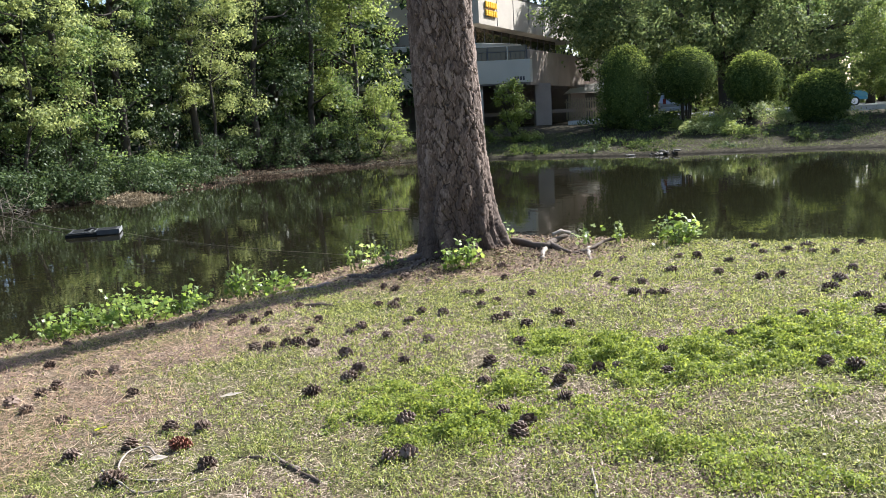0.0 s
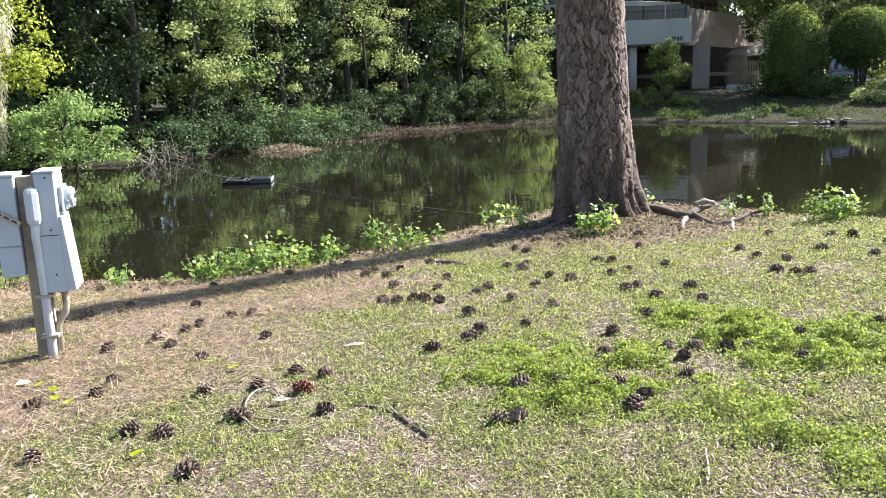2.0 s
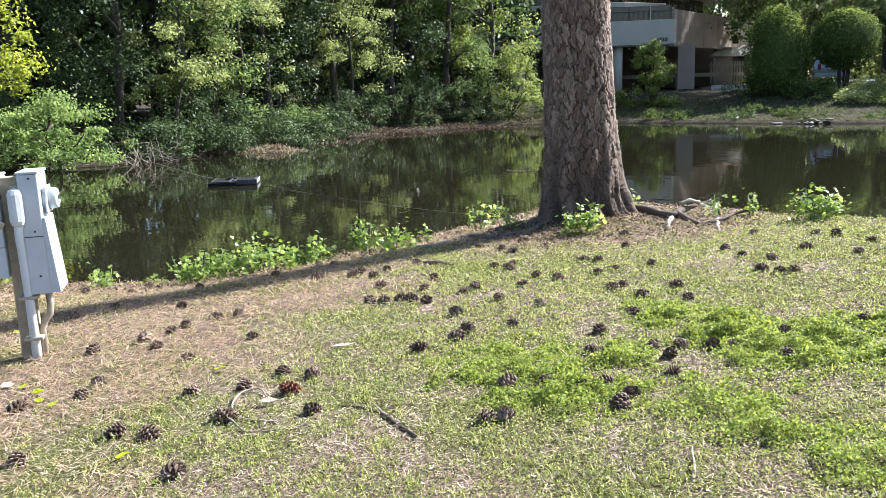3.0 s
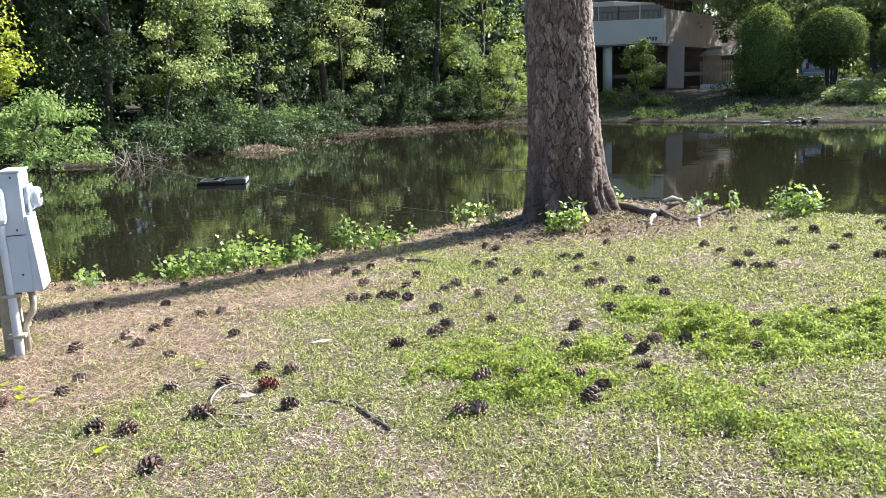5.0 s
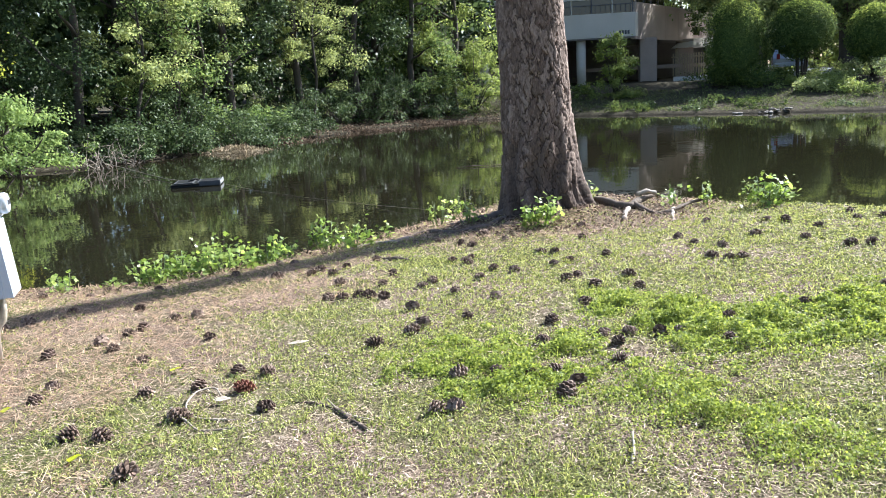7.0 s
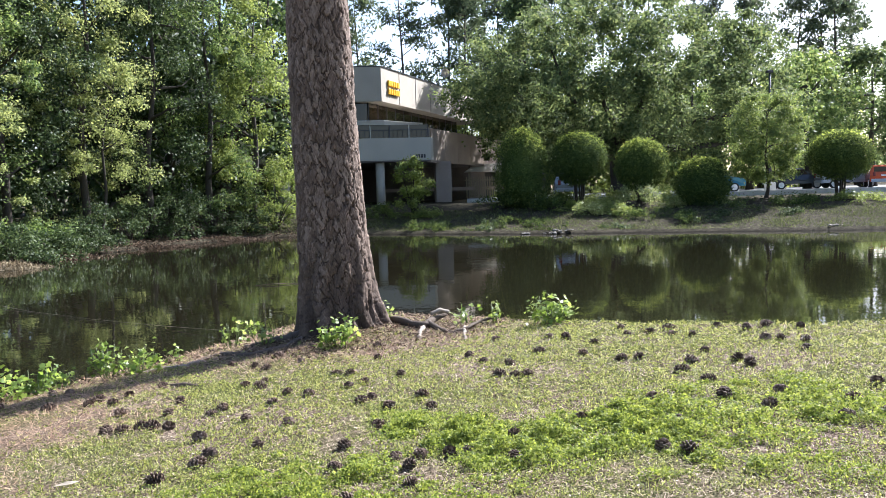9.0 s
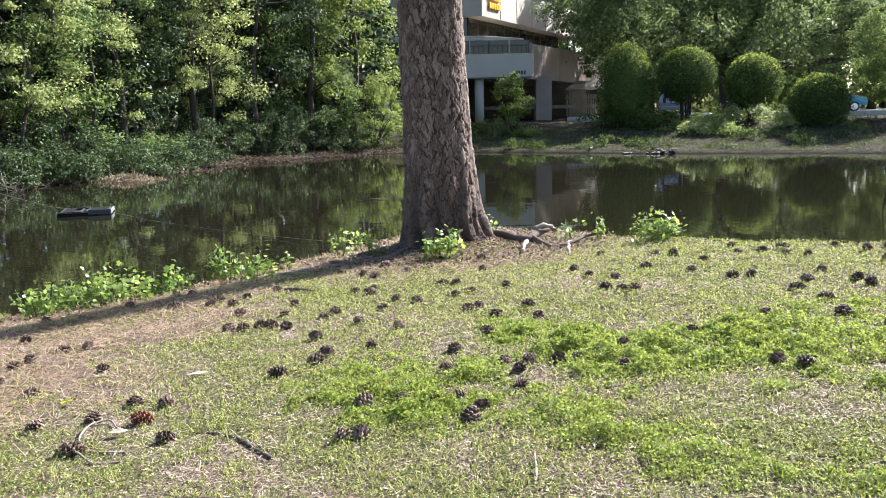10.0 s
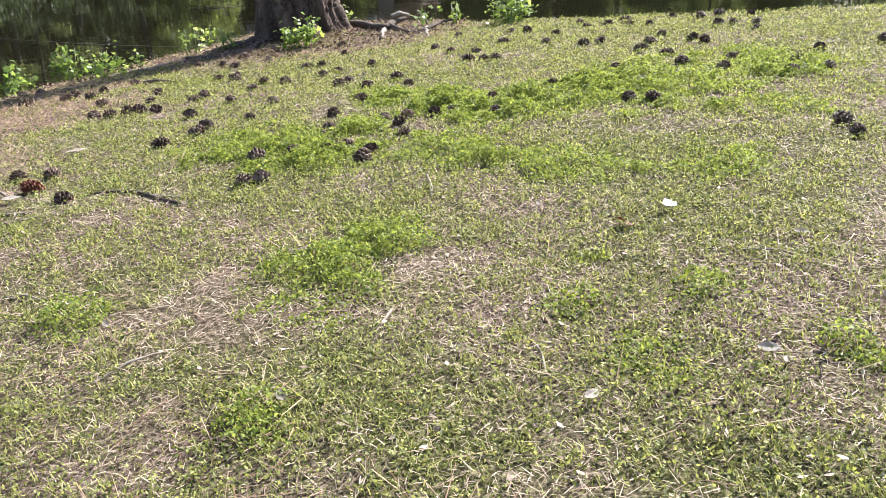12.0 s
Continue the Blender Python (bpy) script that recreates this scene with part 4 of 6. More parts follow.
def service_post():
    X, Y = -3.33, 5.62
    g = float(ground_z(X, Y))
    root = empty("electric_service_post", X, Y, g, 22)
    root.scale = (0.82, 0.88, 0.925)
    tagged(root, "timber post carrying grey electric boxes, meter and conduit", "electric meter")
    part("timber_post", box(bmesh.new(), -0.07, 0.07, -0.07, 0.07, -0.25, 1.32, 0.006), POST, root, "weathered timber post")
    # left cabinet, its door to the far side, with a raised rim and a lower gutter
    left = part("cabinet", box(bmesh.new(), -0.275, -0.074, -0.13, 0.17, 0.84, 1.325, 0.008), GREY_BOX, root, "grey steel disconnect cabinet")
    part("lower_gutter", box(bmesh.new(), -0.245, -0.074, -0.12, 0.16, 0.62, 0.838, 0.008), GREY_BOX, left)
    part("lid", box(bmesh.new(), -0.285, -0.07, -0.14, 0.18, 1.326, 1.345, 0.005), GREY_BOX, left)
    handle = bmesh.new()
    box(handle, -0.17, 0.17, -0.012, 0.0, -0.022, 0.022, 0.004)
    h = part("switch_handle", handle, RUST, left, "flat rusty switch handle")
    h.matrix_basis = pose(-0.2, -0.142, 1.08, 0, 31, 0)
    for k in (-0.12, -0.06, 0.0, 0.06, 0.12):
        s = part("slot", box(bmesh.new(), k - 0.02, k + 0.02, -0.0135, -0.0122, -0.007, 0.007), STEEL, h)
    # right cabinet with the meter on its outer face
    right = part("cabinet", box(bmesh.new(), 0.074, 0.222, -0.15, 0.19, 0.49, 1.34, 0.008), GREY_BOX, root, "tall grey steel meter cabinet")
    part("lid", box(bmesh.new(), 0.068, 0.23, -0.158, 0.198, 1.341, 1.358, 0.005), GREY_BOX, right)
    wedge = bmesh.new()
    for v in box(wedge, 0.223, 0.242, -0.145, 0.185, 0.495, 1.03).verts:
        v.co.x += 0.05 * (1.03 - v.co.z) / 0.53 if v.co.x > 0.232 else 0
    part("door", wedge, GREY_BOX, right)
    part("seam", box(bmesh.new(), 0.08, 0.216, -0.1535, -0.1505, 0.90, 0.906), STEEL, right)
    for z in (1.31, 0.94, 0.62):
        bm = bmesh.new(); tube(bm, [(0.16, -0.156, z), (0.16, -0.149, z)], 0.008, 10)
        part("screw", bm, STEEL, right)
    bm = bmesh.new(); tube(bm, [(0.222, 0.02, 1.15), (0.245, 0.02, 1.15)], 0.088, 28)
    part("meter_ring", bm, PVC, right)
    bm = bmesh.new(); box(bm, 0.2455, 0.262, -0.075, 0.115, 1.055, 1.245, 0.006)
    part("meter_plate", bm, PVC, right)
    bm = bmesh.new(); tube(bm, [(0.262, 0.02, 1.15), (0.312, 0.02, 1.15), (0.33, 0.02, 1.15)], [0.078, 0.076, 0.066], 28)
    m = part("meter", bm, LENS, right, "round electric meter under a glass cover")
    bm = bmesh.new(); tube(bm, [(0.331, 0.02, 1.15), (0.334, 0.02, 1.15)], 0.045, 20)
    part("meter_face", bm, PVC, m)
    part("meter_window", box(bmesh.new(), 0.3345, 0.337, -0.02, 0.06, 1.14, 1.175), STEEL, m)
    # conduit with its elbow box, straps and the flexible elbow under the cabinet
    bm = bmesh.new()
    tube(bm, [(0.05, -0.125, -0.15), (0.05, -0.125, 0.45), (0.045, -0.13, 0.8), (0.04, -0.135, 0.9), (0.05, -0.15, 1.02)], 0.034, 16)
    pipe = part("conduit", bm, PVC, root, "pale grey plastic conduit")
    bm = bmesh.new(); box(bm, -0.005, 0.105, -0.21, -0.11, 0.98, 1.25, 0.042)
    part("elbow_box", bm, PVC, pipe)
    for z in (0.17, 0.47):
        bm = bmesh.new(); box(bm, -0.02, 0.12, -0.164, -0.075, z - 0.012, z + 0.012, 0.006)
        part("strap", bm, RUST, pipe)
    bm = bmesh.new()
    tube(bm, [(0.17, 0.0, 0.5), (0.175, 0.0, 0.38), (0.16, 0.0, 0.31), (0.12, 0.0, 0.27), (0.09, 0.0, 0.2), (0.085, 0.0, -0.1)], 0.028, 12)
    part("cable_elbow", bm, RUST, root, "grey flexible cable elbow")
    part("bracket", box(bmesh.new(), 0.0, 0.06, -0.09, -0.071, 1.2, 1.26, 0.004), RUST, root)


service_post()

# ---- the lawn's cover ----
GRASS = leafy("lawn_grass", (0.046, 0.062, 0.017), (0.2, 0.228, 0.053), (0.47, 0.475, 0.155), 0.38, 0.6, 0.3)
CLOVER = leafy("clover_leaves", (0.06, 0.093, 0.015), (0.2, 0.252, 0.041), (0.345, 0.385, 0.078), 0.42, 0.6, 0.25)
STRAW = leafy("dry_thatch", (0.06, 0.04, 0.028), (0.25, 0.185, 0.128), (0.62, 0.515, 0.38), 0.12, 0.7, 0.25)
NEEDLE = leafy("pine_straw", (0.05, 0.027, 0.016), (0.23, 0.14, 0.08), (0.55, 0.41, 0.27), 0.1, 0.6, 0.3)
FLAKE = leafy("dead_leaves", (0.12, 0.08, 0.055), (0.26, 0.2, 0.15), (0.46, 0.39, 0.31), 0.1, 0.75, 0.3)
WEED = leafy("weed_leaves", (0.065, 0.112, 0.02), (0.16, 0.238, 0.042), (0.33, 0.4, 0.115), 0.47, 0.45, 0.4)

PATCHES = [(0.04, 2.62, 0.16, 0.28), (0.31, 2.8, 0.15, 0.16), (1.26, 3.34, 0.21, 0.24), (1.7, 3.04, 0.18, 0.18), (0.73, 1.74, 0.09, 0.14), (0.7, 2.06, 0.07, 0.06), (-0.73, 2.68, 0.1, 0.14), (0.9, 2.36, 0.07, 0.08),
           (0.86, 3.98, 0.2, 0.3), (1.08, 2.02, 0.08, 0.08), (1.2, 1.53, 0.05, 0.1), (-0.2, 1.8, 0.09, 0.09), (2.38, 4.8, 0.35, 0.55), (1.57, 4.67, 0.33, 0.42), (2.47, 3.72, 0.19, 0.27), (0.81, 5.5, 0.22, 0.28),
           (1.17, 5.01, 0.3, 0.36), (1.97, 4.9, 0.16, 0.25), (-0.09, 4.74, 0.32, 0.37), (0.15, 4.22, 0.28, 0.25), (3.13, 4.78, 0.22, 0.53), (0.45, 4.75, 0.16, 0.2)]


def speckle(x, y, s, k=0):
    """Smooth chance relief of about the size s, -1 to 1, that does not repeat."""
    u, v = x / s + 517.3 + 31.7 * k, y / s + 233.1 + 17.9 * k
    i, j = np.floor(u), np.floor(v)
    a, b = smooth(u - i), smooth(v - j)

    def at_node(p, q):
        h = np.sin(p * 127.1 + q * 311.7 + 74.7 * k) * 43758.5453
        return (h - np.floor(h)) * 2 - 1
    return (at_node(i, j) * (1 - a) + at_node(i + 1, j) * a) * (1 - b) + (at_node(i, j + 1) * (1 - a) + at_node(i + 1, j + 1) * a) * b


def green_drift(x, y):
    """Where the lawn is green (above nought) and where thatch lies bare."""
    return 0.6 * speckle(x, y, 0.38, 1) + 0.5 * speckle(x, y, 0.15, 2) + 0.35 * speckle(x, y, 0.06, 3) + 0.3 * np.clip((y - 4.2) / 3, 0, 1)


def patch_mask(x, y):
    """1 inside the clover patches, with ragged edges."""
    best = np.full(x.shape, 9.0)
    for cx, cy, rx, ry in PATCHES:
        best = np.minimum(best, np.hypot((x - cx) / rx, (y - cy) / ry))
    return np.clip(1.2 - best * 0.85 + 0.6 * speckle(x, y, 0.17, 5) + 0.55 * speckle(x, y, 0.06, 6), 0, 1)


def straw_mask(x, y):
    """1 on the pine straw under and left of the pine, 0 out on the lawn."""
    a = smooth((-0.15 * (y - 4.0) - 0.95 - 0.7 * smooth((4.9 - y) / 1.4) + 1.2 * smooth((y - 5.4) / 2.2) - x + 0.5 * speckle(x, y, 0.5, 21) + 0.3 * speckle(x, y, 0.16, 22)) / 1.4)
    bank = smooth((0.9 - pond_distance(x, y)) / 0.7) * smooth((1.6 - x) / 1.2)
    root = smooth((2.3 - np.hypot((x - 0.65) * 0.85, y - 9.9)) / 1.0)
    return np.clip(np.maximum(np.maximum(a, bank), root), 0, 1)


def lawn_points(rng, n, power=1.0, x0=-8.0, x1=8.0, y0=-2.6, y1=12.2):
    """Places on the lawn, denser near the path."""
    k = n * 6
    x, y = rng.uniform(x0, x1, k), rng.uniform(y0, y1, k)
    w = (1.6 / np.maximum(np.hypot(x - 0.3, y), 1.6)) ** power * (0.05 + 0.95 * smooth((0.85 * y + 1.0 - np.abs(x)) / 1.2) * smooth((y - 0.3) / 0.8))
    keep = rng.uniform(0, 1, len(x)) < w * n / w.sum()
    x, y = x[keep], y[keep]
    d = pond_distance(x, y)
    ok = d > 0.05
    return x[ok], y[ok]


def blades(rng, x, y, length, width, lean, name, mat, label, category, lift=0.0, segs=2, flat=False, grow=0.13):
    n = len(x)
    z = ground_z(x, y) - 0.004 + lift * (rng.uniform(0.2, 2.2, n) if flat else 1)
    a = rng.uniform(0, 2 * np.pi, n)
    ln = length * rng.uniform(0.5, 1.3, n) ; wd = width * rng.uniform(0.7, 1.3, n) * (1 + grow * np.clip(y - 2.0, 0, 9))
    le = np.clip(lean + rng.normal(0, 0.25, n), 0.02, 1.5) if not flat else np.clip(rng.normal(1.42, 0.14, n), 0.9, 1.6)
    dx, dy = np.cos(a), np.sin(a)
    px, py = -dy, dx
    if flat:                          # lying blades may turn on edge a little
        tw = rng.uniform(-0.6, 0.6, n)
    p0 = np.stack([x, y, z], 1)
    h1 = np.stack([dx * np.sin(le * 0.6), dy * np.sin(le * 0.6), np.cos(le * 0.6)], 1) * (ln * 0.5)[:, None]
    h2 = np.stack([dx * np.sin(le * 1.3), dy * np.sin(le * 1.3), np.cos(le * 1.3)], 1) * (ln * 0.5)[:, None]
    sd = np.stack([px, py, np.zeros(n) if not flat else 0.5 * np.sin(tw)], 1) * (wd / 2)[:, None]
    if segs == 2:
        v = np.stack([p0 - sd, p0 + sd, p0 + h1 + sd * 0.8, p0 + h1 - sd * 0.8, p0 + h1 + h2 + sd * 0.15, p0 + h1 + h2 - sd * 0.15], 1)
        b = np.arange(n)[:, None] * 6
        f = np.concatenate([b + np.array([[0, 1, 2, 3]]), b + np.array([[3, 2, 4, 5]])])
    else:
        e = p0 + np.stack([dx * np.sin(le), dy * np.sin(le), np.cos(le)], 1) * ln[:, None]
        v = np.stack([p0 - sd, p0 + sd, e + sd * 0.5, e - sd * 0.5], 1)
        f = np.arange(4 * n).reshape(-1, 4)
    ob = raw(name, v.reshape(-1, 3), f, mat)
    return tagged(ob, label, category, kind="stuff")


def lawn_cover():
    rng = np.random.default_rng(11)
    # grass in tufts: thin on straw and bare spots
    x, y = lawn_points(rng, 39000, 0.8)
    k = rng.uniform(0, 1, len(x)) < np.clip(0.72 + 0.95 * green_drift(x, y), 0.05, 1) * (1 - 0.85 * straw_mask(x, y))
    x, y = np.repeat(x[k], 6), np.repeat(y[k], 6)
    x = x + rng.normal(0, 0.014, len(x)); y = y + rng.normal(0, 0.014, len(y))
    blades(rng, x, y, 0.036, 0.0027, 0.95, "grass", GRASS, "thin yellow-green lawn grass on the bank", "grass", segs=2, grow=0.26)
    # clover and vetch in low cushions, with fresh grass standing in them
    pa = np.array(PATCHES)
    pick = rng.choice(len(pa), 420000, p=pa[:, 2] * pa[:, 3] / (pa[:, 2] * pa[:, 3]).sum())
    x = pa[pick, 0] + pa[pick, 2] * 1.7 * rng.uniform(-1, 1, len(pick)); y = pa[pick, 1] + pa[pick, 3] * 1.7 * rng.uniform(-1, 1, len(pick))
    m = patch_mask(x, y)
    k = (rng.uniform(0, 1, len(x)) < m * 0.72) & (pond_distance(x, y) > 0.1)
    x, y, m = x[k], y[k], m[k]
    z = ground_z(x, y) + rng.uniform(0.004, 1, len(x)) ** 0.6 * (0.01 + 0.065 * m * np.clip(0.5 + 0.7 * speckle(x, y, 0.11, 8) + 0.5 * speckle(x, y, 0.04, 9), 0.1, 1.4))
    at = np.stack([x, y, z], 1)
    big = 1 + 0.14 * np.clip(y - 2.5, 0, 4)
    v, f = leaf_arrays(rng, at, rng.normal(0, 0.5, (len(x), 3)), 0.0122 * big, 0.0095 * big, up=0.8)
    tagged(raw("clover", v, f, CLOVER), "bright green clover cushions in the lawn", "clover", kind="stuff")
    k = rng.uniform(0, 1, len(x)) < 0.12 * m
    blades(rng, x[k], y[k], 0.045, 0.0026, 0.8, "fresh_grass", CLOVER, "taller fresh green grass in the clover", "grass", segs=1)
    # tiny weeds and short new grass between, in drifts
    x, y = lawn_points(rng, 465000, 0.8)
    k = rng.uniform(0, 1, len(x)) < np.clip(0.75 - 0.16 * smooth((2.9 - y) / 1.2) + 0.06 * np.clip(x, -1, 2) + 1.0 * green_drift(x, y), 0.04, 1) * (1 - 0.85 * straw_mask(x, y)) * (1 - 0.8 * patch_mask(x, y))
    x, y = np.repeat(x[k][::5], 5), np.repeat(y[k][::5], 5)
    x = x + rng.normal(0, 0.012, len(x)); y = y + rng.normal(0, 0.012, len(y))
    at = np.stack([x, y, ground_z(x, y) + rng.uniform(0.004, 0.03, len(x))], 1)
    far_ = 1 + 0.13 * np.clip(y - 2.0, 0, 9)
    v, f = leaf_arrays(rng, at, rng.normal(0, 0.9, (len(x), 3)), 0.0115 * far_, 0.0068 * far_, up=0.7)
    tagged(raw("lawn_weeds", v, f, GRASS), "tiny yellow-green weeds among the thin grass", "weeds", kind="stuff")
    # dry thatch, lying
    x, y = lawn_points(rng, 400000, 0.85)
    k = rng.uniform(0, 1, len(x)) < np.clip(0.39 - 0.7 * patch_mask(x, y) - 0.55 * green_drift(x, y), 0.08, 1) * (1 - 0.4 * straw_mask(x, y))
    blades(rng, x[k], y[k], 0.03, 0.0019, 0, "thatch", STRAW, "dry straw-coloured thatch lying on the soil", "thatch", lift=0.008, segs=1, flat=True, grow=0.28)
    # pine straw
    x, y = lawn_points(rng, 190000, 0.6)
    k = rng.uniform(0, 1, len(x)) < straw_mask(x, y) * 0.95 + 0.015 + 0.14 * np.clip(speckle(x, y, 0.3, 12) - 0.25, 0, 1)
    blades(rng, x[k], y[k], 0.095, 0.0024, 0, "pine_straw", NEEDLE, "reddish-brown fallen pine needles", "pine straw", lift=0.012, segs=1, flat=True)
    # dark bark litter below the pine; along the bank it stands in for shade
    x, y = lawn_points(rng, 60000, 0.3, -6.0, 2.6, 6.5, 12.0)
    near_bank = np.maximum(smooth((1.1 - pond_distance(x, y)) / 0.7) * smooth((0.8 - x) / 0.8), smooth((1.6 - np.hypot((x - 0.9) * 0.8, y - 9.6)) / 0.9))
    k = rng.uniform(0, 1, len(x)) < 0.8 * near_bank
    x, y = x[k], y[k]
    at = np.stack([x, y, ground_z(x, y) + rng.uniform(0.004, 0.03, len(x))], 1)
    v, f = leaf_arrays(rng, at, rng.normal(0, 0.3, (len(x), 3)), 0.05, 0.022, up=1.5)
    tagged(raw("bark_litter", v, f, LITTER), "dark brown bark flakes and litter under the pine, partly painted shade", "leaf litter", kind="stuff")
    # dead leaves, flakes of bark
    x, y = lawn_points(rng, 4200, 0.7)
    k = rng.uniform(0, 1, len(x)) < np.clip(0.75 - patch_mask(x, y), 0.05, 1)
    x, y = x[k], y[k]
    at = np.stack([x, y, ground_z(x, y) + 0.014], 1)
    v, f = leaf_arrays(rng, at, np.zeros((len(x), 3)), 0.027, 0.014, up=2.2)
    tagged(raw("dead_leaves", v, f, FLAKE), "pale dead leaves and bark flakes in the grass", "leaf litter", kind="stuff")


lawn_cover()

# ---- pine cones ----
CONE = leafy("cone_scales", (0.04, 0.024, 0.016), (0.105, 0.067, 0.046), (0.27, 0.2, 0.155), 0.0, 0.75, 0.3)
CONE_RED = leafy("fresh_cone_scales", (0.09, 0.03, 0.018), (0.17, 0.06, 0.035), (0.26, 0.11, 0.07), 0.0, 0.7, 0.3)


def cone_mesh(seed, length, width, mat, opening=1.0):
    """An open cone: a spiral of thin scales with thick tips, standing off a core."""
    rng = np.random.default_rng(seed)
    vs, fs = [], []
    n = 50
    for i in range(n):
        t = (i + 0.5) / n
        a = i * 2.39996
        env = width * 0.5 * math.sin(math.pi * (0.16 + 0.78 * t)) ** 0.75 * rng.uniform(0.9, 1.1)
        r0 = env * 0.22
        z = length * (t - 0.5) * 0.8
        rise = length * (0.06 + 0.24 * t) * (1.5 - opening)
        ca, sa = math.cos(a), math.sin(a)
        w = width * (0.11 if t < 0.85 else 0.07)
        b = len(vs)
        for q, hw, th, up in ((0.0, 0.4, 0.6, 0.0), (0.85, 1.05, 1.3, 0.85), (1.03, 0.4, 1.0, 0.95)):
            rad = r0 + (env - r0) * q
            hz = 0.0028 * th
            for sgn, dz in ((-1, -hz), (1, -hz), (1, hz), (-1, hz)):
                side = sgn * w * hw
                vs.append((ca * rad - sa * side, sa * rad + ca * side, z + rise * up + dz))
        for s in (0, 4):
            for j in range(4):
                fs.append((b + s + j, b + s + (j + 1) % 4, b + s + 4 + (j + 1) % 4, b + s + 4 + j))
        fs.append((b + 8, b + 9, b + 10, b + 11))
    k = len(vs)
    for i in range(7):                # the core
        for j in range(8):
            t = i / 6
            r = width * 0.15 * math.sin(math.pi * (0.1 + 0.8 * t))
            vs.append((r * math.cos(j * math.pi / 4), r * math.sin(j * math.pi / 4), length * (t - 0.5) * 0.85))
    for i in range(6):
        for j in range(8):
            fs.append((k + i * 8 + j, k + i * 8 + (j + 1) % 8, k + i * 8 + 8 + (j + 1) % 8, k + i * 8 + 8 + j))
    me = bpy.data.meshes.new("pine_cone")
    me.from_pydata(vs, [], fs)
    me.materials.append(mat)
    return me


CONES = [cone_mesh(1, 0.105, 0.092, CONE), cone_mesh(2, 0.095, 0.088, CONE, 0.85), cone_mesh(3, 0.12, 0.09, CONE, 1.1), cone_mesh(4, 0.115, 0.085, CONE_RED, 0.5)]
BY_POST = [(-4.33, 8.04), (-3.73, 7.79), (-3.83, 8.35), (-3.49, 7.02), (-3.72, 6.76), (-3.81, 6.55), (-2.84, 6.88), (-2.33, 6.37), (-2.16, 6.39), (-2.53, 6.01), (-2.47, 6.13), (-2.62, 5.8), (-2.43, 5.59), (-2.87, 5.56), (-2.08, 5.25), (-1.82, 5.71),
           (-2.46, 4.89), (-2.42, 4.63), (-2.72, 4.51), (-1.76, 4.56), (-1.48, 4.6), (-1.34, 4.82), (-1.42, 4.17), (-1.9, 4.03), (-1.72, 3.99), (-2.21, 3.75), (-1.4, 3.55), (-2.39, 8.0), (-3.03, 7.72), (-1.0, 4.2), (-4.1, 5.49), (-3.32, 4.63), (-3.18, 4.83), (-2.73, 4.0), (-2.74, 4.13), (-2.44, 3.52), (-5.0, 7.18), (-5.16, 6.95)]
BELOW_PINE = [(-1.9, 7.66), (-2.11, 8.52), (-1.92, 8.38), (-1.58, 7.64), (-1.53, 7.77), (-1.35, 7.5), (-1.21, 7.08), (-1.29, 7.81), (-1.04, 8.01), (-1.19, 6.51), (-1.08, 6.48), (-0.96, 6.5), (-0.86, 6.46), (-0.82, 6.86), (-0.78, 7.24), (-0.74, 6.37), (-0.51, 8.7), (-0.27, 8.38), (-0.17, 8.27), (-0.31, 7.54), (-0.17, 7.38), (-0.15, 7.61),
              (0.05, 7.02), (0.22, 6.84), (-0.05, 6.67), (-0.42, 6.74), (-0.48, 6.62), (-0.21, 6.26), (0.08, 6.05), (-0.48, 5.93), (-0.37, 5.5), (-0.43, 5.34), (-0.09, 5.56), (-0.62, 5.14), (-1.15, 4.76), (-0.06, 8.82), (0.16, 8.37), (0.26, 9.07), (0.46, 7.51), (-0.09, 4.42), (0.1, 4.39), (0.27, 4.28), (-0.16, 3.96), (-0.08, 3.97)]
MID_LAWN = [(0.56, 7.38), (0.53, 6.95), (0.66, 7.05), (0.85, 8.04), (0.9, 8.68), (0.96, 7.1), (0.59, 6.39), (0.67, 6.44), (0.76, 6.07), (1.02, 6.3), (1.03, 5.92), (1.61, 7.53), (1.66, 7.18), (1.84, 7.01), (2.0, 8.18), (2.17, 7.31), (1.66, 6.59), (1.74, 6.47), (1.84, 6.45), (0.41, 5.25), (0.35, 4.88), (0.67, 4.9), (0.81, 4.88), (0.72, 4.71), (0.69, 4.45), (0.96, 4.84), (1.06, 4.82), (1.25, 4.56), (0.64, 5.61), (0.38, 4.34), (0.41, 4.04), (0.47, 4.17), (1.35, 4.98)]
RIGHT_LAWN = [(2.45, 7.9), (2.56, 7.74), (2.69, 7.35), (2.46, 6.99), (2.63, 6.56), (2.74, 6.5), (3.11, 7.62), (3.29, 7.55), (3.17, 7.93), (3.48, 7.57), (3.37, 7.25), (3.51, 7.16), (2.83, 5.95), (3.01, 6.17), (3.26, 6.43), (2.84, 5.57), (3.29, 6.01), (3.29, 5.83), (2.72, 5.14), (2.34, 5.34), (1.79, 5.1), (2.24, 4.74), (1.97, 4.37), (2.07, 4.26),
              (4.18, 7.1), (3.86, 6.59), (3.95, 6.51), (3.88, 6.07), (4.36, 6.89), (3.99, 7.09), (3.87, 7.4), (3.05, 5.07), (2.82, 4.82), (3.25, 4.66), (3.0, 4.38), (3.22, 4.35), (3.6, 4.94), (2.48, 3.27), (2.42, 3.09), (4.05, 4.88), (4.04, 6.31)]


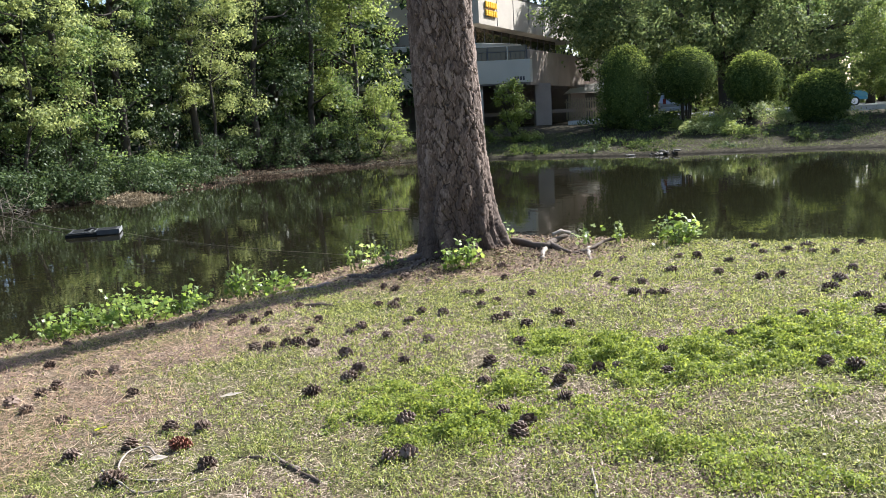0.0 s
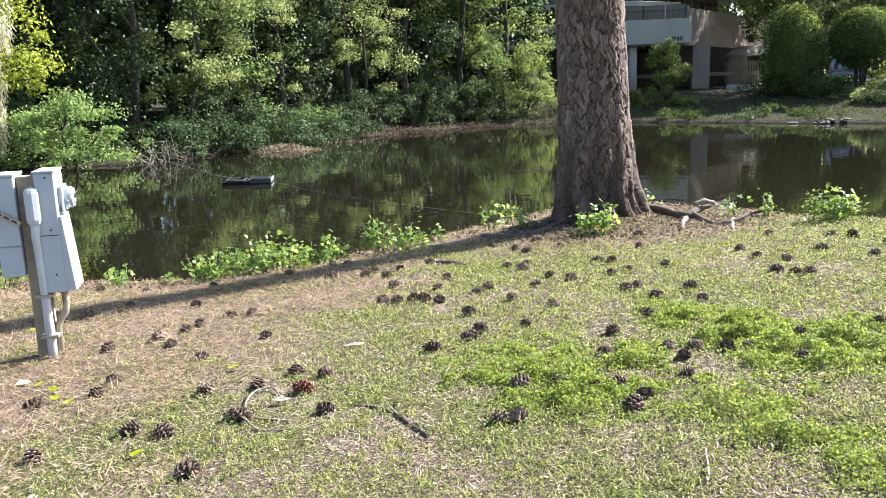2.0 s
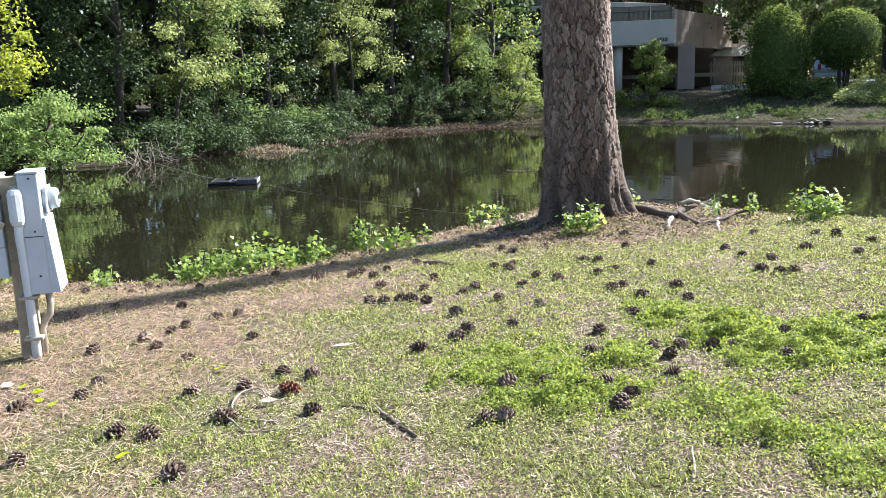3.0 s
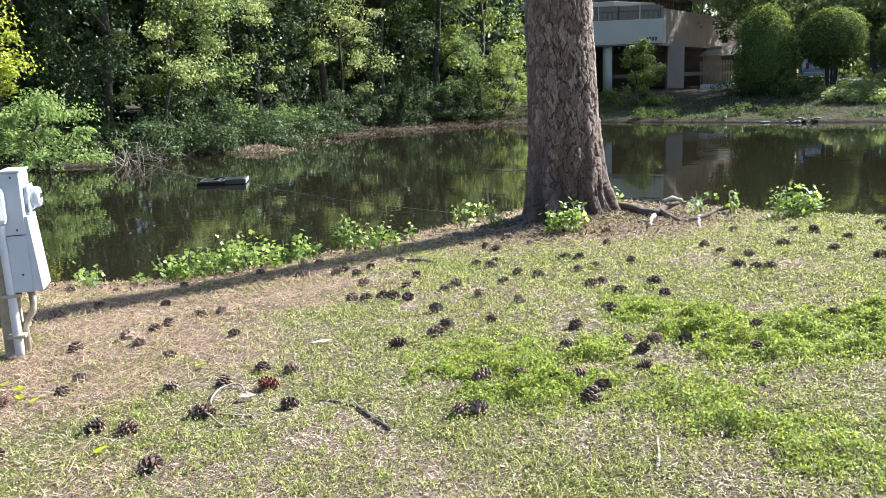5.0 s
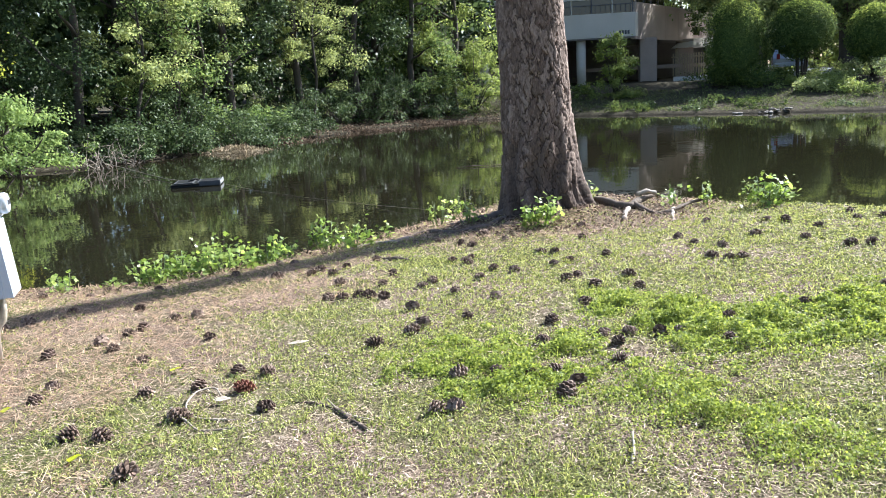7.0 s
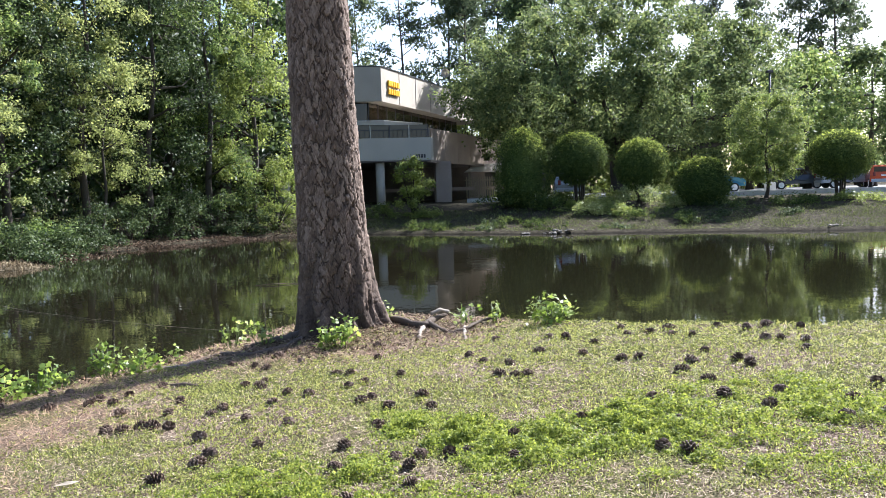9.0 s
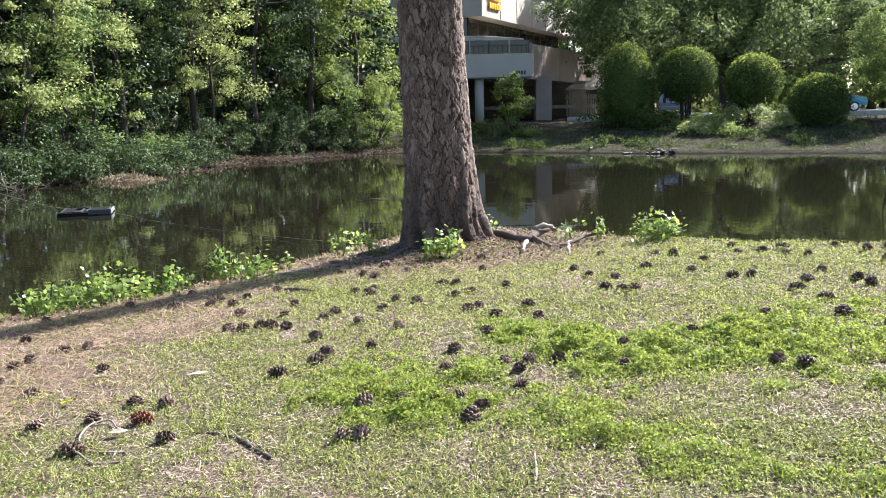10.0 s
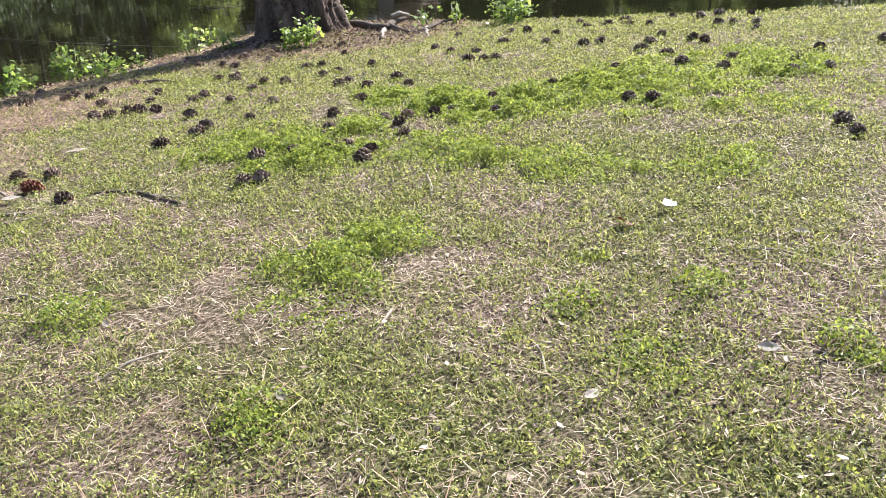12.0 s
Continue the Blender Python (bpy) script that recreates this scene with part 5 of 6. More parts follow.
def lay_cone(i, x, y, mesh, tip=None):
    rng = np.random.default_rng(900 + i)
    ob = new("pine_cone", mesh)
    s = rng.uniform(0.85, 1.15) * (0.95 if x > 0 else 1.0) * (1.25 if tip else 1.0)
    m = pose(x, y, float(ground_z(x, y)) + 0.019 * s, 90 + rng.normal(0, 22) if tip is None else tip, rng.normal(0, 10), rng.uniform(0, 360))
    ob.matrix_basis = Matrix.Translation(m.translation) @ Matrix.Diagonal((1, 1, 0.82, 1)) @ m.to_3x3().to_4x4() @ Matrix.Scale(s, 4)
    return ob


count = 0
for group, words in ((BY_POST, "open brown pine cone lying on pine straw"), (BELOW_PINE, "open dark brown pine cone below the pine"), (MID_LAWN, "open dark brown pine cone in the grass"), (RIGHT_LAWN, "open dark pine cone half sunk in clover and grass")):
    for x, y in group:
        count += 1
        tagged(lay_cone(count, x, y, CONES[count % 3]), words, "pine cone", "fallen pine cones")
tagged(lay_cone(0, -1.2, 4.53, CONES[3], 65), "reddish half-closed pine cone standing in the grass", "pine cone", "fallen pine cones")

# ---- weeds along the edge ----
def lobed_leaves(rng, at, size, up=0.8):
    """Broad leaves with five lobes."""
    n = len(at)
    nrm = unit(np.array([0, 0, up]) + rng.normal(0, 0.5, (n, 3)))
    ax = unit(np.cross(nrm, rng.normal(0, 1, (n, 3)))); sd = np.cross(nrm, ax)
    ang = np.arange(10) * 2 * np.pi / 10
    rad = np.array([0.15, 0.45, 0.42, 0.62, 0.42, 0.75, 0.42, 0.62, 0.42, 0.45])
    s = size * rng.uniform(0.55, 1.25, n)
    cu, cv = -np.cos(ang) * rad, np.sin(ang) * rad
    v = at[:, None] + s[:, None, None] * (ax[:, None] * (cu + 0.2)[None, :, None] + sd[:, None] * cv[None, :, None] - nrm[:, None] * (np.abs(cv) * 0.25)[None, :, None])
    return v.reshape(-1, 3), np.arange(10 * n).reshape(-1, 10)


def weed(seed, x, y, w, h, n, size=0.075, label="bright green broad-leaved weed at the bank's edge", mat=None, category="weed"):
    rng = np.random.default_rng(seed)
    root = empty("broadleaf_weed", x, y, float(ground_z(x, y)) - 0.02)
    tagged(root, label, category, "weeds along the bank")
    k = max(3, n // 9)
    a = rng.uniform(0, 2 * np.pi, k); r = w / 2 * np.sqrt(rng.uniform(0, 1, k)); t = h * rng.uniform(0.45, 1, k)
    tops = np.stack([r * np.cos(a), r * np.sin(a) * 0.8, t], 1)
    for p in tops[:10]:
        bm = bmesh.new()
        tube(bm, [(p[0] * 0.4, p[1] * 0.4, 0), (p[0] * 0.8, p[1] * 0.8, p[2] * 0.55), tuple(p)], [0.006, 0.005, 0.003], 5)
        part("stem", bm, STEM, root)
    c = np.repeat(tops, 9, 0)
    at = c * np.stack([np.ones(len(c))] * 2 + [rng.uniform(0.35, 1.0, len(c))], 1) + rng.normal(0, 0.045, (len(c), 3))
    at[:, 2] = np.maximum(at[:, 2], 0.03)
    v, f = lobed_leaves(rng, at, size)
    raw("foliage", v, f, mat or WEED, root)


STEM = solid("green_stem", (0.12, 0.16, 0.05), 0.6, scale=20)
for i, (x, y, w, h, n) in enumerate([(-4.38, 8.55, 0.42, 0.3, 60), (-3.35, 8.35, 0.45, 0.42, 110), (-3.05, 8.5, 0.5, 0.42, 130), (-2.67, 8.55, 0.55, 0.5, 170), (-2.4, 8.85, 0.35, 0.45, 90), (-2.25, 9.1, 0.3, 0.35, 50), (-1.76, 9.25, 0.38, 0.5, 80), (-1.47, 9.15, 0.4, 0.4, 90),
                                  (-1.2, 9.75, 0.12, 0.28, 14), (-0.63, 10.2, 0.4, 0.45, 54), (-0.42, 10.9, 0.2, 0.42, 27), (0.52, 8.95, 0.36, 0.42, 190), (1.06, 10.05, 0.24, 0.32, 45), (1.99, 9.45, 0.28, 0.32, 40), (2.25, 9.3, 0.18, 0.34, 36), (2.74, 8.8, 0.5, 0.4, 230),
                                  (-5.71, 7.95, 0.7, 0.55, 170), (-5.9, 8.75, 0.7, 0.4, 110), (-0.26, 9.7, 0.34, 0.3, 63), (-3.9, 8.6, 0.12, 0.12, 9), (-6.4, 8.3, 0.6, 0.5, 120)]):
    weed(500 + i, x, y, w * 0.95, h * 0.8, int(n * (1.7 if i < 8 else 1.1)), 0.05)

# ---- sticks, roots and litter ----
WOOD_GREY = solid("bleached_wood", (0.25, 0.21, 0.165), 0.85, scale=14, vary=0.35, bump=0.4)
WOOD_BROWN = solid("fallen_wood", (0.10, 0.072, 0.055), 0.9, scale=14, vary=0.4, bump=0.5)


DEAD_BARK = bark_material("dead_branch_bark", (0.04, 0.03, 0.022), (0.15, 0.115, 0.085), (0.42, 0.36, 0.3), 14)


def stick(name, label, pts, radii, mat, sides=8, lift=0.5):
    """Fallen wood laid over the ground along plan points."""
    bm = bmesh.new()
    r = radii if hasattr(radii, "__len__") else [radii] * len(pts)
    full, rr = [], []
    for i in range(len(pts) - 1):
        for q in range(5):
            t = q / 5
            a, b = pts[i], pts[i + 1]
            o, e = pts[max(0, i - 1)], pts[min(len(pts) - 1, i + 2)]
            x, y = (0.5 * (2 * a[k] + (b[k] - o[k]) * t + (2 * o[k] - 5 * a[k] + 4 * b[k] - e[k]) * t * t + (3 * a[k] - o[k] - 3 * b[k] + e[k]) * t ** 3) for k in (0, 1))
            up = (a[2] if len(a) > 2 else 0) * (1 - t) + (b[2] if len(b) > 2 else 0) * t
            rad = r[i] * (1 - t) + r[i + 1] * t
            k = Vector((x * 7, y * 7, 3.1))
            full.append((x + rad * 0.9 * noise.noise(k), y + rad * 0.9 * noise.noise(k + Vector((5, 2, 1))), float(ground_z(x, y)) + rad * lift + up))
            rr.append(rad * (1 + 0.55 * noise.noise(k * 3.1)))
    e = pts[-1]
    full.append((e[0], e[1], float(ground_z(e[0], e[1])) + r[-1] * lift + (e[2] if len(e) > 2 else 0)))
    rr.append(r[-1] * 0.6)
    tube(bm, full, rr, sides)
    return tagged(part(name, bm, mat), label, "branch")


stick("fallen_branch", "forked fallen branch beside the pine's foot", [(1.1, 10.35, 0.02), (1.25, 9.92, 0.03), (1.46, 9.44, 0.02), (1.62, 9.7, 0.05), (1.82, 9.85, 0.08)], [0.04, 0.038, 0.042, 0.036, 0.022], DEAD_BARK, 10)
for pts, r in (([(1.6, 9.7, 0.12), (1.72, 9.75, 0.15), (1.84, 9.8, 0.1)], [0.02, 0.026, 0.02]), ([(1.47, 9.4, 0.02), (1.4, 9.1), (1.35, 8.85)], [0.026, 0.024, 0.018]), ([(1.55, 9.5, 0.05), (1.62, 9.16, 0.02), (1.7, 8.9), (1.87, 8.95, 0.03), (2.11, 9.25, 0.05), (2.25, 9.3, 0.06)], [0.028, 0.024, 0.022, 0.02, 0.014, 0.008]), ([(1.86, 9.0, 0.03), (1.8, 8.7), (1.75, 8.42)], [0.022, 0.02, 0.014])):
    stick("fallen_branch", "short grey broken branch on the bank", pts, r, DEAD_BARK if len(pts) > 3 else WOOD_GREY)
stick("surface_root", "bare surface root winding over the bank", [(-1.1, 9.35), (-0.72, 9.6, 0.01), (-0.45, 9.2), (-0.12, 9.2, 0.01), (0.1, 9.45), (0.3, 9.7), (0.45, 9.85)], [0.012, 0.02, 0.024, 0.026, 0.03, 0.04, 0.06], WOOD_BROWN)
stick("surface_root", "dark surface root in the pine's shade", [(-0.5, 9.95), (-0.25, 9.75), (0.0, 9.7), (0.25, 9.78), (0.45, 9.9)], [0.02, 0.035, 0.045, 0.055, 0.06], WOOD_BROWN)
stick("surface_root", "thin root on the bank", [(-1.5, 9.05), (-1.3, 9.2), (-1.05, 9.15), (-0.85, 9.3)], [0.015, 0.025, 0.025, 0.02], WOOD_GREY)
stick("bark_slab", "split slab of brown bark on the straw", [(-1.0, 8.05), (-0.85, 7.9), (-0.65, 7.76)], [0.012, 0.024, 0.008], DEAD_BARK)
stick("fallen_twig", "long mossy twig lying in the grass", [(-0.9, 4.29), (-0.78, 4.22), (-0.66, 4.12), (-0.56, 3.98), (-0.45, 3.83)], [0.004, 0.007, 0.008, 0.009, 0.01], DEAD_BARK)
stick("fallen_twig", "thin grey twig in the grass", [(-0.72, 4.25), (-0.6, 4.05), (-0.42, 3.92)], [0.005, 0.007, 0.005], WOOD_GREY)
stick("dry_vine", "curled dry vine stem in the grass", [(-1.31, 4.44, 0.01), (-1.38, 4.55, 0.015), (-1.46, 4.5, 0.015), (-1.45, 4.33, 0.01), (-1.36, 4.2), (-1.22, 4.12, 0.006), (-1.1, 4.1)], [0.004, 0.0045, 0.0045, 0.0045, 0.0045, 0.004, 0.003], WOOD_GREY, 6)
stick("dry_vine", "curled dry vine stem in the grass", [(-1.5, 4.26, 0.03), (-1.36, 4.1, 0.02), (-1.25, 4.0), (-1.08, 4.0), (-0.95, 4.05)], [0.005, 0.006, 0.006, 0.005, 0.003], WOOD_GREY, 6)
stick("fallen_twig", "short bare stem standing in the grass", [(0.575, 3.27), (0.6, 3.4, 0.01), (0.616, 3.52, 0.02)], [0.006, 0.006, 0.004], WOOD_GREY, 6)
stick("fallen_twig", "dark stub of wood in the grass", [(-0.07, 2.86), (0.0, 2.88), (0.06, 2.91)], [0.012, 0.014, 0.01], WOOD_BROWN, 6)
for x0, y0, x1, y1 in ((0.15, 2.15, 0.24, 2.32), (0.5, 1.75, 0.53, 1.95), (-0.6, 2.2, -0.42, 2.3), (1.3, 2.2, 1.42, 2.05), (-1.0, 3.0, -0.85, 2.9), (2.2, 3.6, 2.35, 3.5), (0.3, 8.05, 0.6, 8.15), (0.1, 8.3, 0.35, 8.2)):
    stick("fallen_twig", "thin pale twig in the grass", [(x0, y0), ((x0 + x1) / 2 + 0.01, (y0 + y1) / 2, 0.012), (x1, y1)], [0.003, 0.004, 0.002], WOOD_GREY, 5)


def chip(name, label, x, y, l, w, turn, mat, tilt=8):
    """A flat, curled flake."""
    bm = bmesh.new()
    rows = []
    for i in range(5):
        u = i / 4 - 0.5
        ww = w * (1 - 2.6 * u * u) * 0.5
        rows.append([bm.verts.new((u * l, ww, 0.02 * l - 0.35 * w * abs(u) + 0.1 * w)), bm.verts.new((u * l, 0, 0.0)), bm.verts.new((u * l, -ww, 0.1 * w))])
    for a, b in zip(rows, rows[1:]):
        for k in (0, 1):
            bm.faces.new((a[k], a[k + 1], b[k + 1], b[k]))
    bmesh.ops.solidify(bm, geom=bm.faces[:], thickness=0.003)
    ob = part(name, bm, mat)
    ob.matrix_basis = pose(x, y, float(ground_z(x, y)) + 0.025, tilt, 0, turn)
    return tagged(ob, label, "litter")


PALE = solid("pale_bark", (0.5, 0.44, 0.36), 0.7, scale=20, vary=0.2)
RUSTY = solid("rusty_leaf", (0.2, 0.06, 0.03), 0.6, scale=20, vary=0.3)
chip("bark_chip", "pale curled strip of bark in the grass", -1.11, 5.27, 0.13, 0.035, 25, PALE)
chip("bark_chip", "pale curled flake of bark in the grass", -1.27, 4.35, 0.09, 0.045, 10, PALE)
chip("paper_scrap", "crumpled white scrap in the grass", 1.296, 2.645, 0.06, 0.05, 40, solid("white_scrap", (0.8, 0.78, 0.74), 0.6, vary=0.05), 20)
chip("dry_leaf", "curled rusty-brown dry leaf", 1.09, 2.57, 0.075, 0.05, 100, RUSTY, 35)
chip("dry_leaf", "round pale dry leaf on the straw", -3.03, 4.89, 0.09, 0.07, 60, PALE, 10)
for x, y, s in ((-0.115, 1.893, 0.06), (0.28, 2.06, 0.05), (-0.6, 2.55, 0.045), (1.0, 1.62, 0.06), (0.55, 1.6, 0.05), (0.9, 2.9, 0.04), (1.5, 2.2, 0.05), (-2.2, 3.3, 0.06), (-1.95, 3.35, 0.06), (-4.6, 6.9, 0.07)):
    chip("dry_leaf", "pale dry leaf lying in the grass", x, y, s * 0.85, s * 0.45, x * 700, PALE, 30)
YELLOW = leafy("yellow_leaf", (0.3, 0.34, 0.02), (0.38, 0.42, 0.03), (0.46, 0.46, 0.05), 0.3)
for x, y in ((-1.72, 3.75), (-2.9, 4.85), (-2.75, 4.75), (-2.65, 4.6), (-1.75, 4.95), (-2.5, 4.5), (-3.9, 6.3)):
    chip("yellow_leaf", "fallen bright yellow-green leaf", x, y, 0.07, 0.055, x * 900, YELLOW, 12)

# ---- on the water ----
FLOAT_DARK = solid("black_float", (0.012, 0.013, 0.0125), 0.8, scale=6, spec=0.1)
FLOAT_PALE = solid("grey_float_deck", (0.06, 0.062, 0.062), 0.85, scale=6, vary=0.2, spec=0.1)


FLOAT_EDGE = solid("pale_float_edge", (0.16, 0.165, 0.16), 0.6, scale=8, vary=0.2)


def float_platform():
    root = empty("floating_platform", -7.05, 19.5, WATER_Z, 14)
    root.scale = (0.9, 0.85, 0.75)
    tagged(root, "low floating black platform with a pale edge board on the pond", "float")
    for s in (-1, 1):
        bm = bmesh.new(); tube(bm, [(-0.62, s * 0.42, 0.02), (0.62, s * 0.42, 0.02)], 0.08, 12)
        part("pontoon", bm, FLOAT_DARK, root)
    part("deck", box(bmesh.new(), -0.6, 0.6, -0.5, 0.5, 0.06, 0.1, 0.01), FLOAT_DARK, root)
    for x0, x1 in ((-0.55, -0.05), (0.03, 0.58)):
        p = part("panel", box(bmesh.new(), x0, x1, -0.46, 0.46, 0.11, 0.135, 0.008), FLOAT_PALE, root, "dark grey panel")
        part("panel_face", box(bmesh.new(), x0 + 0.05, x1 - 0.05, -0.4, 0.4, 0.1355, 0.139), FLOAT_DARK, p)
    part("side_board", box(bmesh.new(), 0.1, 0.62, -0.53, -0.505, 0.03, 0.17, 0.006), FLOAT_PALE, root)
    part("end_board", box(bmesh.new(), 0.605, 0.63, -0.5, 0.5, 0.03, 0.15, 0.006), FLOAT_EDGE, root)
    bm = bmesh.new(); tube(bm, [(-0.2, -0.1, 0.14), (-0.05, 0.05, 0.2), (0.05, 0.1, 0.14)], 0.03, 8)
    part("hose", bm, FLOAT_DARK, root)


float_platform()


def rope(name, pts, r, label):
    bm = bmesh.new(); tube(bm, pts, r, 6)
    tagged(part(name, bm, ROPE), label, "rope")


ROPE = solid("wet_rope", (0.17, 0.15, 0.1), 0.8, scale=30, vary=0.3)
rope("mooring_rope", [(-12.3, 25.4, -0.6), (-11.2, 24.2, -0.66), (-9.6, 22.4, -0.74), (-8.4, 20.9, -0.76), (-7.6, 19.9, -0.72)], 0.011, "mooring line from the far bank to the float")
rope("mooring_rope", [(-6.4, 19.2, -0.74), (-5.2, 17.9, -0.79), (-3.6, 16.2, -0.785), (-2.2, 14.9, -0.78), (-1.0, 13.6, -0.72), (-0.2, 12.5, -0.6)], 0.0035, "mooring line from the float to the near bank")
bm = bmesh.new(); tube(bm, [(-1.0, 20.65, -0.785), (-0.6, 20.7, -0.77), (0.1, 20.8, -0.785)], [0.008, 0.012, 0.006], 6)
tagged(part("drift_stick", bm, WOOD_BROWN), "dark stick lying in the pond", "branch")

# dead brush, heaps of dry debris and pale rubble along the far edge
def dead_brush(seed, x, y, w, h, n, label):
    rng = np.random.default_rng(seed)
    root = empty("dead_brush", x, y, max(float(ground_z(x, y)), WATER_Z - 0.1))
    tagged(root, label, "brush")
    for i in range(n):
        a = rng.uniform(0, 2 * math.pi)
        pts = limb_points(rng, (rng.normal(0, w * 0.12), rng.normal(0, w * 0.12), 0), (math.cos(a) * 0.9, math.sin(a) * 0.9, rng.uniform(0.3, 1.2)), rng.uniform(0.5, 1.0) * max(w / 2, h), 4, 0.3)
        bm = bmesh.new()
        tube(bm, pts, [0.016, 0.013, 0.01, 0.007, 0.003], 5)
        for q in pts[1:4]:
            e = q + Vector(rng.normal(0, 0.35, 3).tolist())
            tube(bm, [q[:], ((q + e) / 2)[:], e[:]], [0.006, 0.005, 0.003], 4)
        part("twig", bm, WOOD_GREY, root)


dead_brush(601, -12.4, 25.6, 2.6, 1.2, 15, "bare grey dead brush hanging over the water")
dead_brush(602, -11.6, 26.8, 2.0, 1.0, 8, "bare grey dead brush hanging over the water")


def debris(seed, x, y, w, dpt, h, n, mat, label):
    rng = np.random.default_rng(seed)
    q = rng.normal(0, 0.42, (n, 2))
    at = np.stack([x + q[:, 0] * w / 2, y + q[:, 1] * dpt / 2, np.zeros(n)], 1)
    at[:, 2] = np.maximum(ground_z(at[:, 0], at[:, 1]), WATER_Z) + h * np.exp(-(q ** 2).sum(1) * 2) * rng.uniform(0, 1, n)
    v, f = leaf_arrays(rng, at, rng.normal(0, 0.8, (n, 3)), 0.16, 0.022, up=0.8)
    tagged(raw("dry_debris", v, f, mat), label, "debris", kind="stuff")


debris(611, -9.4, 29.6, 2.4, 1.5, 0.22, 3600, LITTER_PALE, "heap of dry straw-coloured debris at the water's edge")
debris(612, -8.6, 33.8, 2.4, 1.6, 0.14, 2200, LITTER, "dry brown debris at the water's edge")
debris(613, -6.0, 38.6, 4.0, 1.2, 0.1, 2200, LITTER, "dry brown debris at the water's edge")
debris(614, -3.2, 42.4, 4.0, 1.2, 0.12, 2200, LITTER, "dry debris at the water's edge")


def shore_litter():
    """Fallen leaves and twigs over the bare slope under the woods."""
    rng = np.random.default_rng(620)
    x, y = rng.uniform(-13, 3, 60000), rng.uniform(26, 50, 60000)
    d = pond_distance(x, y)
    k = (d > 0.02) & (d < 5) & (rng.uniform(0, 1, len(x)) < 0.75 * np.exp(-d / 2.5))
    x, y = x[k], y[k]
    at = np.stack([x, y, ground_z(x, y) + rng.uniform(0.01, 0.07, len(x))], 1)
    v, f = leaf_arrays(rng, at, rng.normal(0, 0.5, (len(x), 3)), 0.13, 0.06, up=1.2)
    tagged(raw("shore_litter", v, f, LITTER), "brown fallen leaves on the slope under the woods", "leaf litter", kind="stuff")


shore_litter()
RUBBLE = solid("pale_rubble", (0.15, 0.132, 0.108), 0.85, scale=8, vary=0.3, bump=0.5)


def stone(seed, x, y, s):
    rng = np.random.default_rng(seed)
    bm = bmesh.new()
    bmesh.ops.create_icosphere(bm, subdivisions=1, radius=1.0)
    k = rng.uniform(0.7, 1.3, 3)
    for v in bm.verts:
        v.co = Vector((v.co.x * s * k[0] * 1.4, v.co.y * s * k[1], v.co.z * s * 0.5 * k[2])) * (1 + 0.6 * noise.noise(v.co * 1.7 + Vector((seed, 0, 0))))
    ob = part("shore_stone", bm, RUBBLE)
    ob.matrix_basis = pose(x, y, max(float(ground_z(x, y)), WATER_Z) + 0.04, 0, 0, rng.uniform(0, 360))
    return tagged(ob, "pale broken stone at the far water's edge", "stone", "shore stones")


for i in range(34):
    rng = np.random.default_rng(700 + i)
    if i < 8:
        x, y = at_view(0.124 + rng.normal(0, 0.004), 38.6 + rng.normal(0, 0.1))
    elif i < 26:
        x, y = at_view(0.166 + rng.uniform(-0.022, 0.022), 38.1 + rng.normal(0, 0.12))
    else:
        x, y = at_view(0.012 + rng.uniform(-0.01, 0.01) if i < 30 else 0.51 + rng.uniform(-0.012, 0.012), 42.8 if i < 30 else 34.9)
    stone(700 + i, x, y, rng.uniform(0.035, 0.1))

# ---- hanging moss at the left ----
def moss_tree():
    root = broadleaf("moss_draped_tree", "tree over the pond draped with pale hanging moss", 640, -16.3, 23.5, 9.5, 2.1, LEAF_GOLD, leaves=17000, size=0.13, base=0.25, lean=(0.7, -1.2), clump=0.55, n_clumps=80, trunk_r=0.16, forks=6)
    rng = np.random.default_rng(641)
    strands = []
    for k in range(46):
        big = k < 14
        cx, cy = (0.75 + rng.normal(0, 0.14), -0.85 + rng.normal(0, 0.2)) if big else (rng.normal(0.1, 0.75), -0.7 + rng.normal(0, 0.5))
        top = rng.uniform(3.0, 5.4) if big else rng.uniform(4.0, 8.5)
        ln = top - rng.uniform(0.9, 1.8) if big else rng.uniform(0.8, 2.4)
        n = 260
        t = rng.uniform(0, 1, n)
        w = 0.2 * (1 - t) ** 0.5 + 0.05
        at = np.stack([cx + rng.normal(0, 1, n) * w * 0.5, cy + rng.normal(0, 1, n) * w * 0.5, top - t * ln], 1)
        nrm = unit(np.stack([rng.normal(0, 1, n), rng.normal(0, 1, n), np.zeros(n)], 1))
        dn = unit(np.stack([rng.normal(0, 0.35, n), rng.normal(0, 0.35, n), -np.ones(n)], 1)); sd = np.cross(nrm, dn)
        L = rng.uniform(0.1, 0.28, n)[:, None]; W = rng.uniform(0.008, 0.02, n)[:, None]
        v = np.stack([at - sd * W, at + sd * W, at + dn * L + sd * W * 0.3, at + dn * L - sd * W * 0.3], 1).reshape(-1, 3)
        strands.append(v)
    v = np.concatenate(strands)
    tagged(raw("hanging_moss", v, np.arange(len(v)).reshape(-1, 4), MOSS, root), kind="stuff")
    tagged(root, "leafy tree at the pond draped with pale hanging moss", "tree")


moss_tree()
for i, (x, y, h, r) in enumerate([(-17.1, 21.9, 3.6, 2.0), (-14.2, 23.9, 2.9, 2.0)]):
    broadleaf("waterside_tree", "low lime-green tree leaning over the water", 650 + i, x, y, h, r, LEAF_FRESH, leaves=9000, size=0.11, base=0.25, lean=(0.5, -0.8), clump=0.62, n_clumps=22, trunk_r=0.08, forks=8, flat=0.4)

